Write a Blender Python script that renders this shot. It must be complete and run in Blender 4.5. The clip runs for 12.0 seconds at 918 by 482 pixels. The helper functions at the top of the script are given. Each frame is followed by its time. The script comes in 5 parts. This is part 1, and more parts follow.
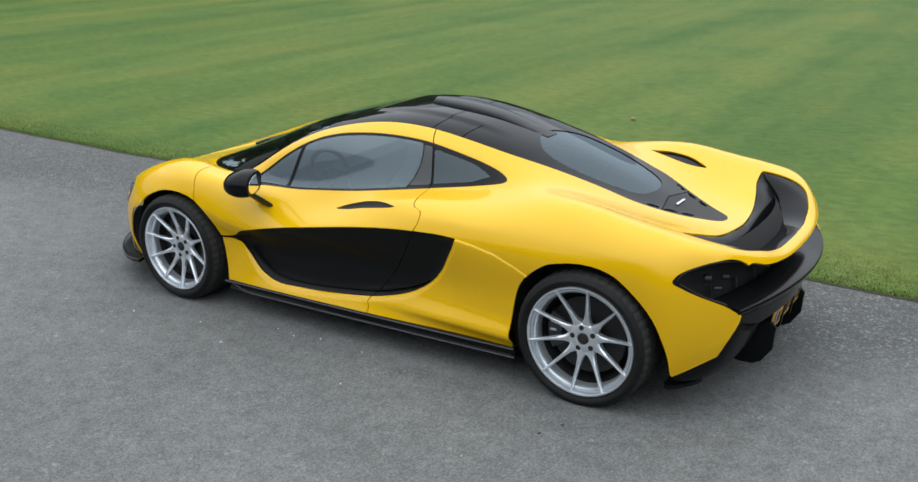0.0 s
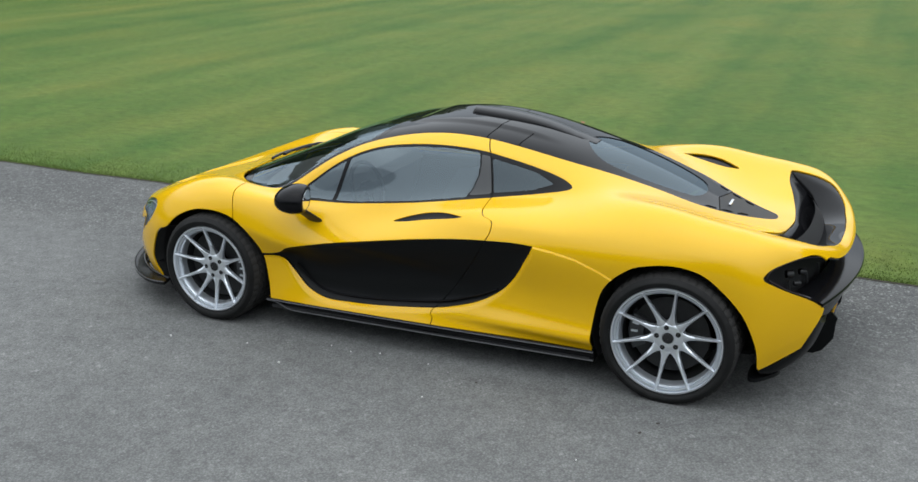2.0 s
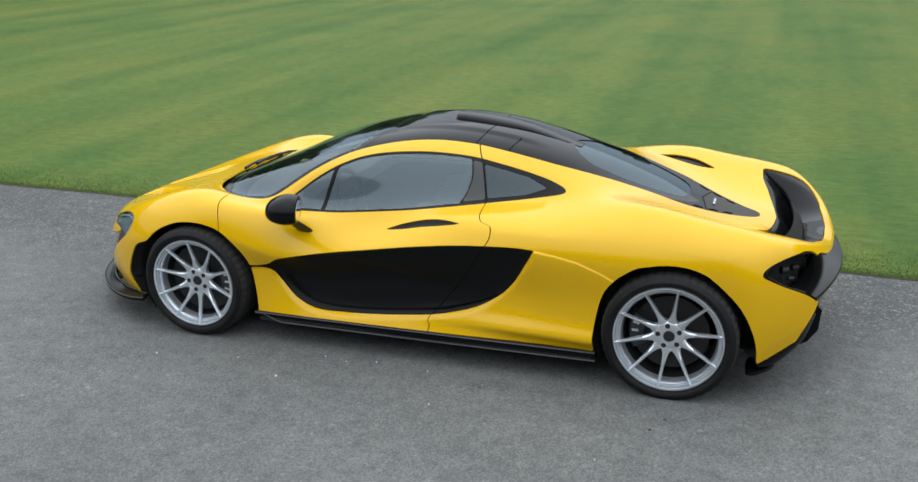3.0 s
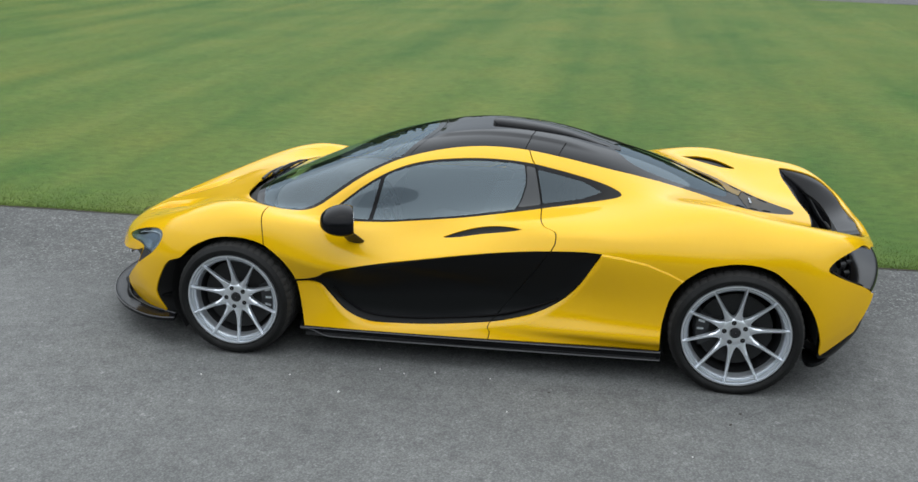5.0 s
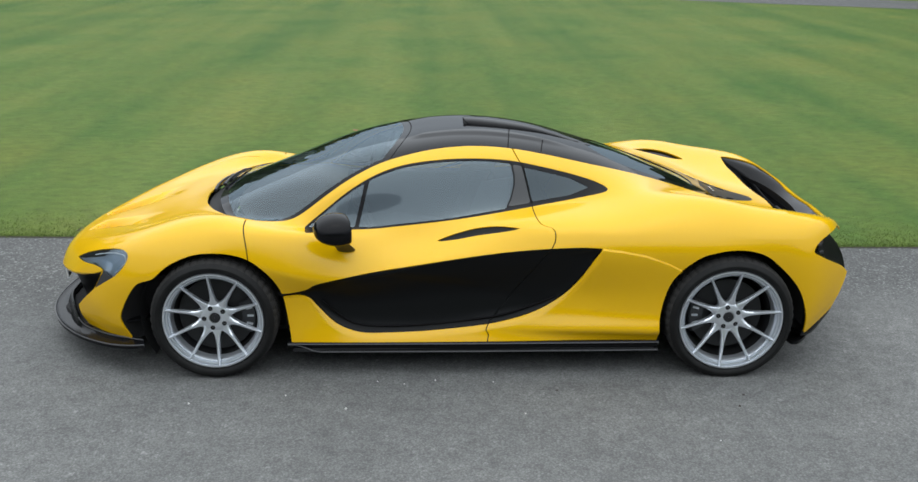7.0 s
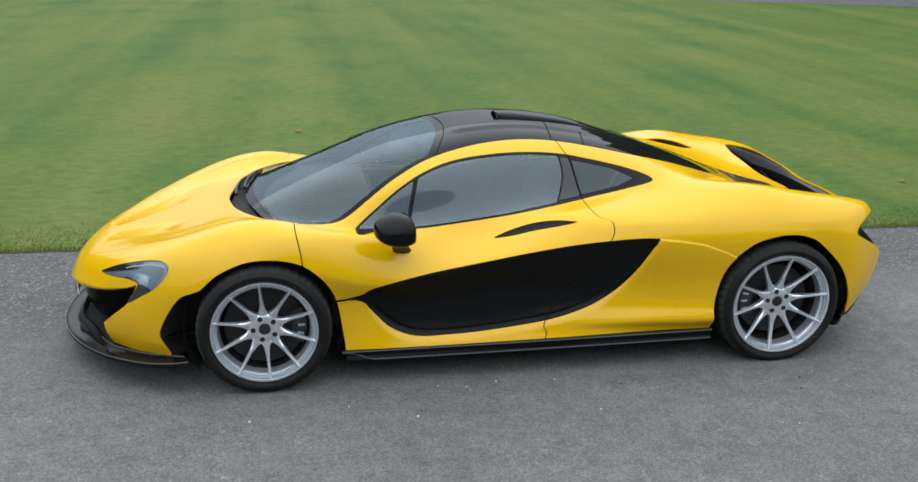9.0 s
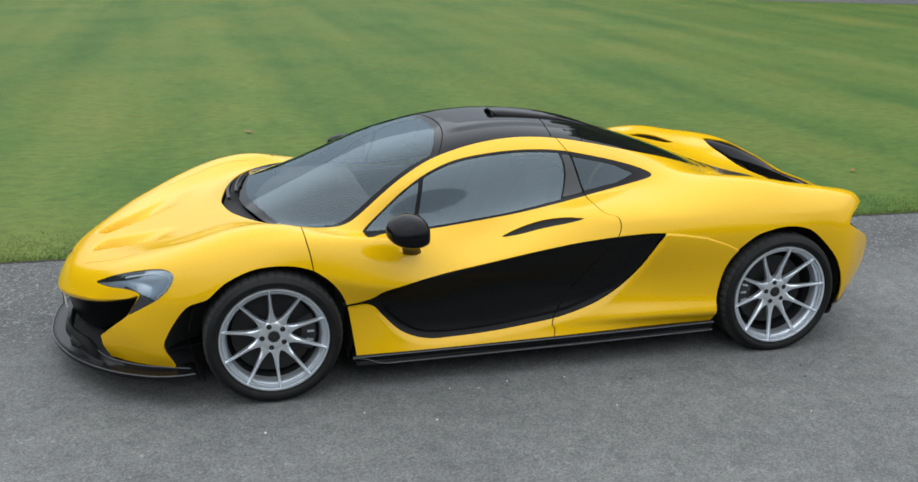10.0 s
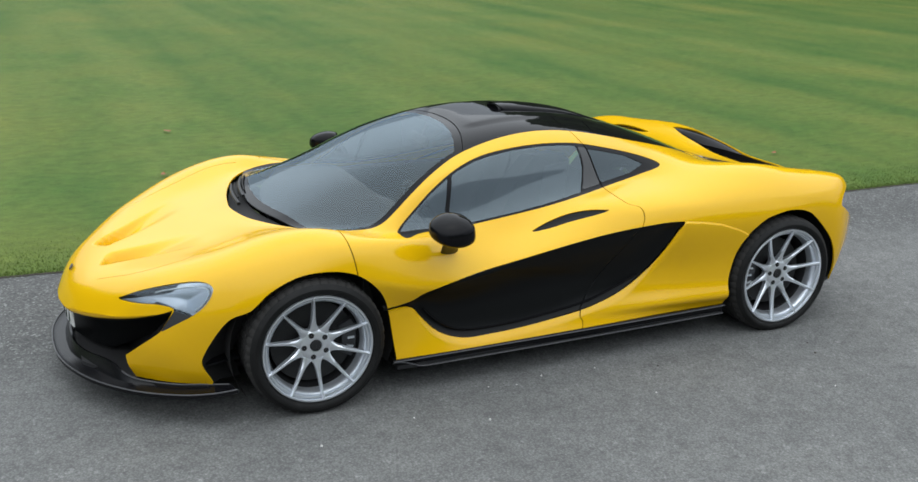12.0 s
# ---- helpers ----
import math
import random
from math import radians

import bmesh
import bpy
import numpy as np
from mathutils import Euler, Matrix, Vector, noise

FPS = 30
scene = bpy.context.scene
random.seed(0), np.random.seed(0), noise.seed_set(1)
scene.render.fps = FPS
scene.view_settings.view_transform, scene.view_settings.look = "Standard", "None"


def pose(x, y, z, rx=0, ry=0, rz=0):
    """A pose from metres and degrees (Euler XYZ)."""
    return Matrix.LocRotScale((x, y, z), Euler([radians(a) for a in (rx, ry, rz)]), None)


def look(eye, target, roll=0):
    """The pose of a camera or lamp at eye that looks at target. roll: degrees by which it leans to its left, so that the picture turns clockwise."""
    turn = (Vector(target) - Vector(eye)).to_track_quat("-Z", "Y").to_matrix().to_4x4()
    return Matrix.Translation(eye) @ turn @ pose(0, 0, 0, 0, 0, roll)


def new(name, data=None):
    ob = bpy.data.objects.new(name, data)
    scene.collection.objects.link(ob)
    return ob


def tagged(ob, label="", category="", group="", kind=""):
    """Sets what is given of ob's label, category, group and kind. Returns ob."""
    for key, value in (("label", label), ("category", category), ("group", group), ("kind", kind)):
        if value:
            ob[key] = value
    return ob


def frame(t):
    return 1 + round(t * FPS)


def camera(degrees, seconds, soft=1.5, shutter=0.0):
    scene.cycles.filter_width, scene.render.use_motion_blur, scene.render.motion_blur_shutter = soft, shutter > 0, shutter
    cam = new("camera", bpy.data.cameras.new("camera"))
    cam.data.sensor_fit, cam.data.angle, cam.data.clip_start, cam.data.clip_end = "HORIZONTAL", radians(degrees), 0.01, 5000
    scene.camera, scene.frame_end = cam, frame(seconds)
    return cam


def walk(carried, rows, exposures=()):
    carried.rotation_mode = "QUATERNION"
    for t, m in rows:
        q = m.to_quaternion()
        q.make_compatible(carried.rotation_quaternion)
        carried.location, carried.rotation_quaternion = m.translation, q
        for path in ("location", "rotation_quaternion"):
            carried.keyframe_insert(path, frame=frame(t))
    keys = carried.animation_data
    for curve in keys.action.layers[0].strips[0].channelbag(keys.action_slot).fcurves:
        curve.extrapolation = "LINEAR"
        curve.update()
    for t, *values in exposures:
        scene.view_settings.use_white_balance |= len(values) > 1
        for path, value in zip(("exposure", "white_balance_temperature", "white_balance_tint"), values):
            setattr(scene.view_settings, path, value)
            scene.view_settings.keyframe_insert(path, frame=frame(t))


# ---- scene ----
cam = camera(49.8, 12.0)
PATH = [
    (0, (3.121, -4.771, 2.223), (2.103, -3.171, 1.589), -0.8),
    (0.5, (2.901, -4.919, 2.234), (1.952, -3.276, 1.6), -0.5),
    (1, (2.674, -5.058, 2.242), (1.777, -3.385, 1.61), -0.6),
    (1.5, (2.46, -5.167, 2.24), (1.61, -3.469, 1.614), -0.6),
    (2, (2.218, -5.283, 2.258), (1.437, -3.551, 1.633), -0.6),
    (2.5, (2.006, -5.375, 2.286), (1.311, -3.608, 1.658), -0.5),
    (3, (1.771, -5.468, 2.304), (1.171, -3.666, 1.676), -0.5),
    (5, (0.754, -5.692, 2.307), (0.425, -3.819, 1.688), 0.3),
    (5.5, (0.49, -5.709, 2.291), (0.232, -3.824, 1.675), 0.3),
    (6, (0.236, -5.694, 2.284), (0.065, -3.799, 1.669), 0.2),
    (6.5, (0.0, -5.679, 2.296), (-0.049, -3.778, 1.678), 0.4),
    (7, (-0.258, -5.655, 2.276), (-0.188, -3.753, 1.661), 0.7),
    (9, (-1.218, -5.413, 2.21), (-0.873, -3.541, 1.596), 0.9),
    (9.5, (-1.427, -5.338, 2.197), (-1.004, -3.483, 1.582), 0.8),
    (10, (-1.659, -5.252, 2.196), (-1.146, -3.42, 1.58), 1.0),
    (10.5, (-1.87, -5.167, 2.197), (-1.28, -3.359, 1.578), 1.0),
    (11, (-2.081, -5.07, 2.19), (-1.419, -3.287, 1.571), 1.2),
    (11.5, (-2.286, -4.976, 2.195), (-1.555, -3.223, 1.57), 1.4),
    (12, (-2.48, -4.882, 2.191), (-1.682, -3.159, 1.563), 1.4),
]
walk(cam, [(t, look(eye, target, roll)) for t, eye, target, roll in PATH])

# ---- world and light ----
world = bpy.data.worlds.new("overcast_sky")
scene.world = world
world.use_nodes = True
wn, wl = world.node_tree.nodes, world.node_tree.links
sky = wn.new("ShaderNodeTexSky")
sky.sky_type, sky.sun_disc = "NISHITA", False
sky.sun_elevation, sky.sun_rotation = radians(86), radians(180)
sky.air_density, sky.dust_density, sky.ozone_density = 1.0, 4.0, 1.0
grey = wn.new("ShaderNodeHueSaturation")
grey.inputs["Saturation"].default_value = 0.85
wl.new(sky.outputs[0], grey.inputs["Color"])
# loose cloud over the whole sky
at, clouds, tone, cover = wn.new("ShaderNodeTexCoord"), wn.new("ShaderNodeTexNoise"), wn.new("ShaderNodeValToRGB"), wn.new("ShaderNodeMix")
clouds.inputs["Scale"].default_value, clouds.inputs["Detail"].default_value, clouds.inputs["Roughness"].default_value = 1.6, 3, 0.5
tone.color_ramp.elements[0].position, tone.color_ramp.elements[0].color = 0.32, (0.70, 0.76, 0.78, 1)
tone.color_ramp.elements[1].position, tone.color_ramp.elements[1].color = 0.70, (1.22, 1.30, 1.27, 1)
cover.data_type, cover.blend_type = "RGBA", "MULTIPLY"
cover.inputs["Factor"].default_value = 1.0
wl.new(at.outputs["Generated"], clouds.inputs["Vector"])
wl.new(clouds.outputs[0], tone.inputs[0])
wl.new(grey.outputs[0], cover.inputs[6])
wl.new(tone.outputs[0], cover.inputs[7])
# the cloud evens the sky out
even = wn.new("ShaderNodeMix")
even.data_type, even.blend_type = "RGBA", "MIX"
even.inputs["Factor"].default_value = 0.84
# an overcast sky is brightest overhead
up, dome = wn.new("ShaderNodeSeparateXYZ"), wn.new("ShaderNodeValToRGB")
dome.color_ramp.elements[0].color, dome.color_ramp.elements[1].color = (0.28, 0.31, 0.35, 1), (1.04, 1.12, 1.18, 1)
glow = wn.new("ShaderNodeMix")
glow.data_type, glow.blend_type = "RGBA", "MULTIPLY"
glow.inputs["Factor"].default_value = 1.0
glow.inputs[7].default_value = (9.5, 9.5, 9.5, 1)
wl.new(at.outputs["Generated"], up.inputs[0])
wl.new(up.outputs[2], dome.inputs[0])
wl.new(dome.outputs[0], glow.inputs[6])
wl.new(glow.outputs[2], even.inputs[7])
wl.new(cover.outputs[2], even.inputs[6])
wl.new(even.outputs[2], wn["Background"].inputs[0])
wn["Background"].inputs[1].default_value = 0.114
sun = new("sun", bpy.data.lights.new("sun", "SUN"))
sun.data.energy, sun.data.angle, sun.data.color = 1.1, radians(136), (0.97, 1.0, 1.02)
sun.matrix_world = look((0, 0, 20), (0, -1.4, 5.0))
scene.view_settings.exposure = 0.66

# ---- materials ----
def material(name, color=(0.8, 0.8, 0.8), rough=0.5, metal=0.0, coat=0.0, spec=0.5):
    m = bpy.data.materials.new(name)
    m.use_nodes = True
    b = m.node_tree.nodes["Principled BSDF"]
    b.inputs["Base Color"].default_value = (*color, 1)
    b.inputs["Roughness"].default_value = rough
    b.inputs["Metallic"].default_value = metal
    b.inputs["Coat Weight"].default_value = coat
    b.inputs["Specular IOR Level"].default_value = spec
    return m

def nodes_of(m):
    return m.node_tree.nodes, m.node_tree.links, m.node_tree.nodes["Principled BSDF"]


def texture(m, kind, scale=None, stretch=(1, 1, 1), detail=4.0, rough=0.5):
    """A texture in metres, on the object's own coordinates."""
    t, l, _ = nodes_of(m)
    at, mp, tx = t.new("ShaderNodeTexCoord"), t.new("ShaderNodeMapping"), t.new("ShaderNodeTex" + kind)
    mp.inputs["Scale"].default_value = stretch
    l.new(at.outputs["Object"], mp.inputs["Vector"])
    l.new(mp.outputs["Vector"], tx.inputs["Vector"])
    if scale:
        tx.inputs["Scale"].default_value = scale
    if kind == "Noise":
        tx.inputs["Detail"].default_value, tx.inputs["Roughness"].default_value = detail, rough
    return tx


def ramp(m, source, stops):
    t, l, _ = nodes_of(m)
    r = t.new("ShaderNodeValToRGB")
    while len(r.color_ramp.elements) < len(stops):
        r.color_ramp.elements.new(0.5)
    for e, (p, c) in zip(r.color_ramp.elements, stops):
        e.position, e.color = p, (*(c if isinstance(c, tuple) else (c, c, c)), 1)
    l.new(source, r.inputs[0])
    return r.outputs[0]


def blend(m, how, fac, a, b):
    t, l, _ = nodes_of(m)
    x = t.new("ShaderNodeMix")
    x.data_type, x.blend_type = "RGBA", how
    for k, v in (("Factor", fac), ("A", a), ("B", b)):
        sock = [i for i in x.inputs if i.name == k and i.enabled][0]
        if isinstance(v, (int, float)):
            sock.default_value = v if k == "Factor" else (v, v, v, 1)
        elif isinstance(v, tuple):
            sock.default_value = (*v, 1)
        else:
            l.new(v, sock)
    return [o for o in x.outputs if o.enabled][0]


def bump(m, source, strength, depth, under=None):
    t, l, b = nodes_of(m)
    n = t.new("ShaderNodeBump")
    n.inputs["Strength"].default_value, n.inputs["Distance"].default_value = strength, depth
    l.new(source, n.inputs["Height"])
    if under is not None:
        l.new(under, n.inputs["Normal"])
    l.new(n.outputs[0], b.inputs["Normal"])
    return n.outputs[0]


YELLOW = material("yellow_paint", (0.755, 0.41, 0.004), 0.5, 0, 0.75, 0.0)
_, lk, bs = nodes_of(YELLOW)
bs.inputs["Coat Weight"].default_value, bs.inputs["Coat IOR"].default_value = 1.0, 1.45
lk.new(ramp(YELLOW, texture(YELLOW, "Noise", 1.3, detail=3).outputs[0], [(0.3, (0.715, 0.408, 0.002)), (0.7, (0.735, 0.423, 0.003))]), bs.inputs["Base Color"])
lk.new(ramp(YELLOW, texture(YELLOW, "Noise", 4.0, detail=6).outputs[0], [(0.35, 0.12), (0.75, 0.18)]), bs.inputs["Coat Roughness"])

BLACK = material("gloss_black", (0.005, 0.005, 0.006), 0.10, spec=0.13)
_, lk, bs = nodes_of(BLACK)
lk.new(ramp(BLACK, texture(BLACK, "Noise", 6.0, detail=6).outputs[0], [(0.35, 0.03), (0.75, 0.07)]), bs.inputs["Roughness"])

TYRE = material("tyre_rubber", (0.010, 0.010, 0.011), 0.6, spec=0.22)
_, lk, bs = nodes_of(TYRE)
lk.new(ramp(TYRE, texture(TYRE, "Noise", 14, detail=6).outputs[0], [(0.3, 0.006), (0.62, 0.010), (0.85, (0.020, 0.0195, 0.019))]), bs.inputs["Base Color"])
bump(TYRE, texture(TYRE, "Noise", 300).outputs[0], 0.15, 0.002)

ASPHALT = material("asphalt", (0.18, 0.18, 0.185), 0.85)
_, lk, bs = nodes_of(ASPHALT)
broad = ramp(ASPHALT, texture(ASPHALT, "Noise", 0.55, (1, 1.6, 1), 6, 0.6).outputs[0], [(0.3, (0.119, 0.121, 0.119)), (0.5, (0.139, 0.141, 0.138)), (0.72, (0.160, 0.161, 0.156))])
mottle = ramp(ASPHALT, texture(ASPHALT, "Noise", 9, detail=5, rough=0.65).outputs[0], [(0.3, 0.80), (0.5, 1.0), (0.72, 1.18)])
stones = texture(ASPHALT, "Voronoi", 105)
grit = ramp(ASPHALT, stones.outputs["Color"], [(0.1, 0.80), (0.45, 0.98), (0.8, 1.08), (0.97, 1.38)])
# coarser, darker chippings along the lawn, a smoother worn lane beside it
tt = ASPHALT.node_tree.nodes
spot, lane = tt.new("ShaderNodeTexCoord"), tt.new("ShaderNodeSeparateXYZ")
lk.new(spot.outputs["Object"], lane.inputs[0])
wander = tt.new("ShaderNodeMath")
wander.operation, wander.inputs[1].default_value = "MULTIPLY_ADD", 0.9
lk.new(texture(ASPHALT, "Noise", 0.9, detail=3).outputs[0], wander.inputs[0])
lk.new(lane.outputs[1], wander.inputs[2])
rough_lane = ramp(ASPHALT, wander.outputs[0], [(0.25, 0.0), (0.95, 1.0)])
coarse = ramp(ASPHALT, texture(ASPHALT, "Voronoi", 80).outputs["Color"], [(0.0, 0.40), (0.45, 0.60), (0.72, 0.78), (0.94, 1.6)])
fine_chips = ramp(ASPHALT, texture(ASPHALT, "Voronoi", 47).outputs["Color"], [(0.0, 0.88), (0.5, 1.0), (0.86, 1.03), (0.95, 1.35)])
chips = blend(ASPHALT, "MIX", rough_lane, fine_chips, coarse)
tone = blend(ASPHALT, "MULTIPLY", 1.0, blend(ASPHALT, "MULTIPLY", 1.0, blend(ASPHALT, "MULTIPLY", 1.0, broad, mottle), grit), chips)
gaps = ramp(ASPHALT, stones.outputs["Distance"], [(0.25, 1.06), (0.75, 0.70)])
lk.new(blend(ASPHALT, "MULTIPLY", 1.0, tone, gaps), bs.inputs["Base Color"])
bump(ASPHALT, stones.outputs["Distance"], 0.5, -0.004)

GRASS = material("mown_grass", (0.13, 0.22, 0.05), 0.8, spec=0.2)
_, lk, bs = nodes_of(GRASS)
stripe = ramp(GRASS, texture(GRASS, "Noise", 1.0, (0.85, 0.045, 1), 2, 0.5).outputs[0], [(0.36, (0.058, 0.108, 0.019)), (0.48, (0.077, 0.122, 0.022)), (0.53, (0.082, 0.126, 0.023)), (0.64, (0.098, 0.139, 0.028))])
patch = ramp(GRASS, texture(GRASS, "Noise", 0.5, (1, 0.8, 1), 7, 0.62).outputs[0], [(0.28, (0.58, 0.84, 0.74)), (0.5, (1.0, 1.0, 1.0)), (0.74, (1.34, 1.06, 1.00))])
tuft = ramp(GRASS, texture(GRASS, "Noise", 11, (0.55, 1.0, 1), 6, 0.7).outputs[0], [(0.25, 0.66), (0.5, 1.0), (0.75, 1.32)])
fine = ramp(GRASS, texture(GRASS, "Noise", 95, detail=3).outputs[0], [(0.25, 0.74), (0.5, 1.0), (0.75, 1.28)])
tone = blend(GRASS, "MULTIPLY", 1.0, blend(GRASS, "MULTIPLY", 1.0, stripe, patch), blend(GRASS, "MULTIPLY", 1.0, tuft, fine))
lk.new(tone, bs.inputs["Base Color"])
bump(GRASS, texture(GRASS, "Noise", 70, detail=4).outputs[0], 0.6, 0.02)

BLACK_PANEL = material("black_side_panel", (0.007, 0.0075, 0.008), 0.30, spec=0.12)
TRIM = material("black_trim", (0.006, 0.006, 0.007), 0.2, spec=0.15)
SATIN = material("satin_black", (0.012, 0.012, 0.013), 0.45)
SILVER = material("silver_wheel", (0.76, 0.795, 0.84), 0.34, 0.85)
_, lk, bs = nodes_of(SILVER)
lk.new(ramp(SILVER, texture(SILVER, "Noise", 18, detail=6).outputs[0], [(0.3, 0.28), (0.75, 0.40)]), bs.inputs["Roughness"])


def glass(name, tint, ior):
    m = bpy.data.materials.new(name)
    m.use_nodes = True
    t, l = m.node_tree.nodes, m.node_tree.links
    t.remove(t["Principled BSDF"])
    clear, gloss, fres, mix = (t.new("ShaderNode" + k) for k in ("BsdfTransparent", "BsdfGlossy", "Fresnel", "MixShader"))
    clear.inputs[0].default_value = (*tint, 1)
    gloss.inputs["Roughness"].default_value = 0.015
    gloss.inputs["Color"].default_value = (0.76, 0.91, 1.0, 1)
    fres.inputs[0].default_value = ior
    l.new(fres.outputs[0], mix.inputs[0])
    l.new(clear.outputs[0], mix.inputs[1])
    l.new(gloss.outputs[0], mix.inputs[2])
    l.new(mix.outputs[0], t["Material Output"].inputs[0])
    return m


GLASS = glass("tinted_side_glass", (0.54, 0.59, 0.61), 1.98)
GLASS_DARK = glass("dark_glass", (0.10, 0.11, 0.12), 1.52)
GLASS_REAR = glass("dark_quarter_glass", (0.10, 0.11, 0.12), 1.7)
SCREEN = glass("windscreen_glass", (0.93, 0.96, 0.95), 1.60)
CLEAR = glass("clear_lens", (0.92, 0.94, 0.95), 1.5)
REFLECTOR = material("lamp_reflector", (0.52, 0.57, 0.63), 0.22, 0.6)
LED = material("frosted_light_guide", (0.80, 0.82, 0.84), 0.3)
CHROME = material("chrome", (0.75, 0.77, 0.8), 0.12, 1.0)
MIRROR = material("mirror", (0.85, 0.86, 0.87), 0.01, 1.0)
RUBBER = material("rubber_seal", (0.006, 0.006, 0.006), 0.8)
MATT = material("matt_black", (0.010, 0.010, 0.011), 0.8)
GUNMETAL = material("gunmetal", (0.06, 0.062, 0.066), 0.4, 0.6)
CARBON = material("carbon_disc", (0.008, 0.008, 0.0085), 0.6)
CARBON_GLOSS = material("lacquered_carbon", (0.006, 0.006, 0.007), 0.16, spec=0.12)
SMOKE = material("smoked_red_plastic", (0.010, 0.004, 0.004), 0.2)
PLATE = material("white_plate", (0.75, 0.75, 0.73), 0.4)
PLATE_YELLOW = material("yellow_plate", (0.80, 0.45, 0.03), 0.4)
PLATE_BLUE = material("blue_plate", (0.03, 0.09, 0.40), 0.4)
DASH = material("dark_leather", (0.045, 0.045, 0.048), 0.6)

BLADE = material("grass_blade", (0.12, 0.21, 0.05), 0.6, spec=0.3)
tt, lk, bs = nodes_of(BLADE)
geo = tt.new("ShaderNodeNewGeometry")
lk.new(ramp(BLADE, geo.outputs["Random Per Island"], [(0.0, (0.078, 0.122, 0.022)), (0.55, (0.098, 0.148, 0.028)), (1.0, (0.125, 0.165, 0.038))]), bs.inputs["Base Color"])
LEAF = material("dry_leaf", (0.22, 0.085, 0.03), 0.7)
_, lk, bs = nodes_of(LEAF)
lk.new(ramp(LEAF, texture(LEAF, "Noise", 40).outputs[0], [(0.3, (0.12, 0.045, 0.018)), (0.7, (0.30, 0.12, 0.04))]), bs.inputs["Base Color"])
STONE = material("pale_stone", (0.55, 0.54, 0.52), 0.8)
DIRT = material("dark_dirt", (0.030, 0.024, 0.018), 0.9)
WOODS = material("dark_foliage", (0.035, 0.055, 0.02), 0.9)
_, lk, bs = nodes_of(WOODS)
lk.new(ramp(WOODS, texture(WOODS, "Noise", 0.6, detail=8, rough=0.7).outputs[0], [(0.35, (0.012, 0.018, 0.008)), (0.65, (0.06, 0.085, 0.03))]), bs.inputs["Base Color"])
DECK = material("satin_carbon_deck", (0.010, 0.010, 0.011), 0.36, spec=0.15)
BPOST = material("gloss_pillar_cover", (0.014, 0.016, 0.018), 0.06, spec=0.6)
DUSTY = material("dusty_tread", (0.030, 0.029, 0.028), 0.85, spec=0.2)
SPLITTER = material("satin_carbon", (0.006, 0.006, 0.007), 0.24, spec=0.2)
# paler grey for the thin lines along splitter and sill edges
EDGE = material("pale_edge", (0.07, 0.07, 0.075), 0.3)
BARREL = material("dark_barrel", (0.011, 0.011, 0.012), 0.5, 0.2)

# ---- body surface ----
# Feature lines of one half of the body, nose to tail: (x, half width, height) at fourteen stations.
# centre line
CENTRE_LINE = [(-2.365, 0, .39), (-2.30, 0, .50), (-2.03, 0, .61), (-1.72, 0, .69), (-1.45, 0, .765), (-1.05, 0, .92), (-.70, 0, 1.055),
    (-.30, 0, 1.142), (.20, 0, 1.155), (.72, 0, 1.046), (1.25, 0, .852), (1.72, 0, .715), (2.056, 0, .684), (2.088, 0, .659)]
# bonnet, roof and engine deck
DECK_LINE = [(-2.335, .22, .39), (-2.27, .24, .505), (-2.00, .27, .618), (-1.70, .32, .70), (-1.43, .36, .768), (-1.05, .40, .888), (-.70, .42, 1.022),
    (-.30, .44, 1.110), (.22, .41, 1.112), (.72, .35, 1.010), (1.25, .30, .842), (1.71, .28, .728), (2.046, .26, .686), (2.076, .25, .660)]
# bonnet edge, roof rail, rear deck
EDGE_LINE = [(-2.28, .36, .40), (-2.20, .40, .515), (-1.97, .45, .638), (-1.69, .50, .71), (-1.40, .55, .775), (-1.05, .64, .778), (-.70, .62, .93),
    (-.30, .565, 1.045), (.25, .515, 1.045), (.72, .48, .960), (1.25, .53, .862), (1.69, .49, .782), (1.995, .49, .737), (2.043, .47, .685)]
# front wing crest, waistline, haunch
CREST_LINE = [(-2.22, .46, .42), (-2.12, .54, .525), (-1.93, .63, .650), (-1.68, .71, .755), (-1.37, .75, .832), (-1.08, .745, .785), (-.70, .705, .755),
    (-.30, .685, .80), (.25, .635, .845), (.72, .60, .884), (1.25, .735, .927), (1.67, .785, .843), (1.90, .735, .776), (1.995, .60, .715)]
# shoulder
SHOULDER_LINE = [(-2.16, .55, .44), (-2.05, .64, .525), (-1.89, .75, .615), (-1.66, .84, .71), (-1.34, .87, .78), (-1.10, .865, .775), (-.70, .80, .72),
    (-.30, .765, .71), (.25, .825, .80), (.72, .855, .82), (1.25, .872, .842), (1.65, .877, .777), (1.90, .766, .748), (2.0, .68, .65)]
# widest edge
WIDEST_LINE = [(-2.14, .60, .38), (-2.03, .69, .44), (-1.89, .80, .50), (-1.66, .92, .56), (-1.335, .935, .665), (-1.10, .935, .62), (-.70, .92, .525),
    (-.30, .915, .60), (.25, .92, .67), (.72, .925, .70), (1.25, .945, .71), (1.65, .915, .69), (1.86, .84, .63), (2.01, .72, .58)]
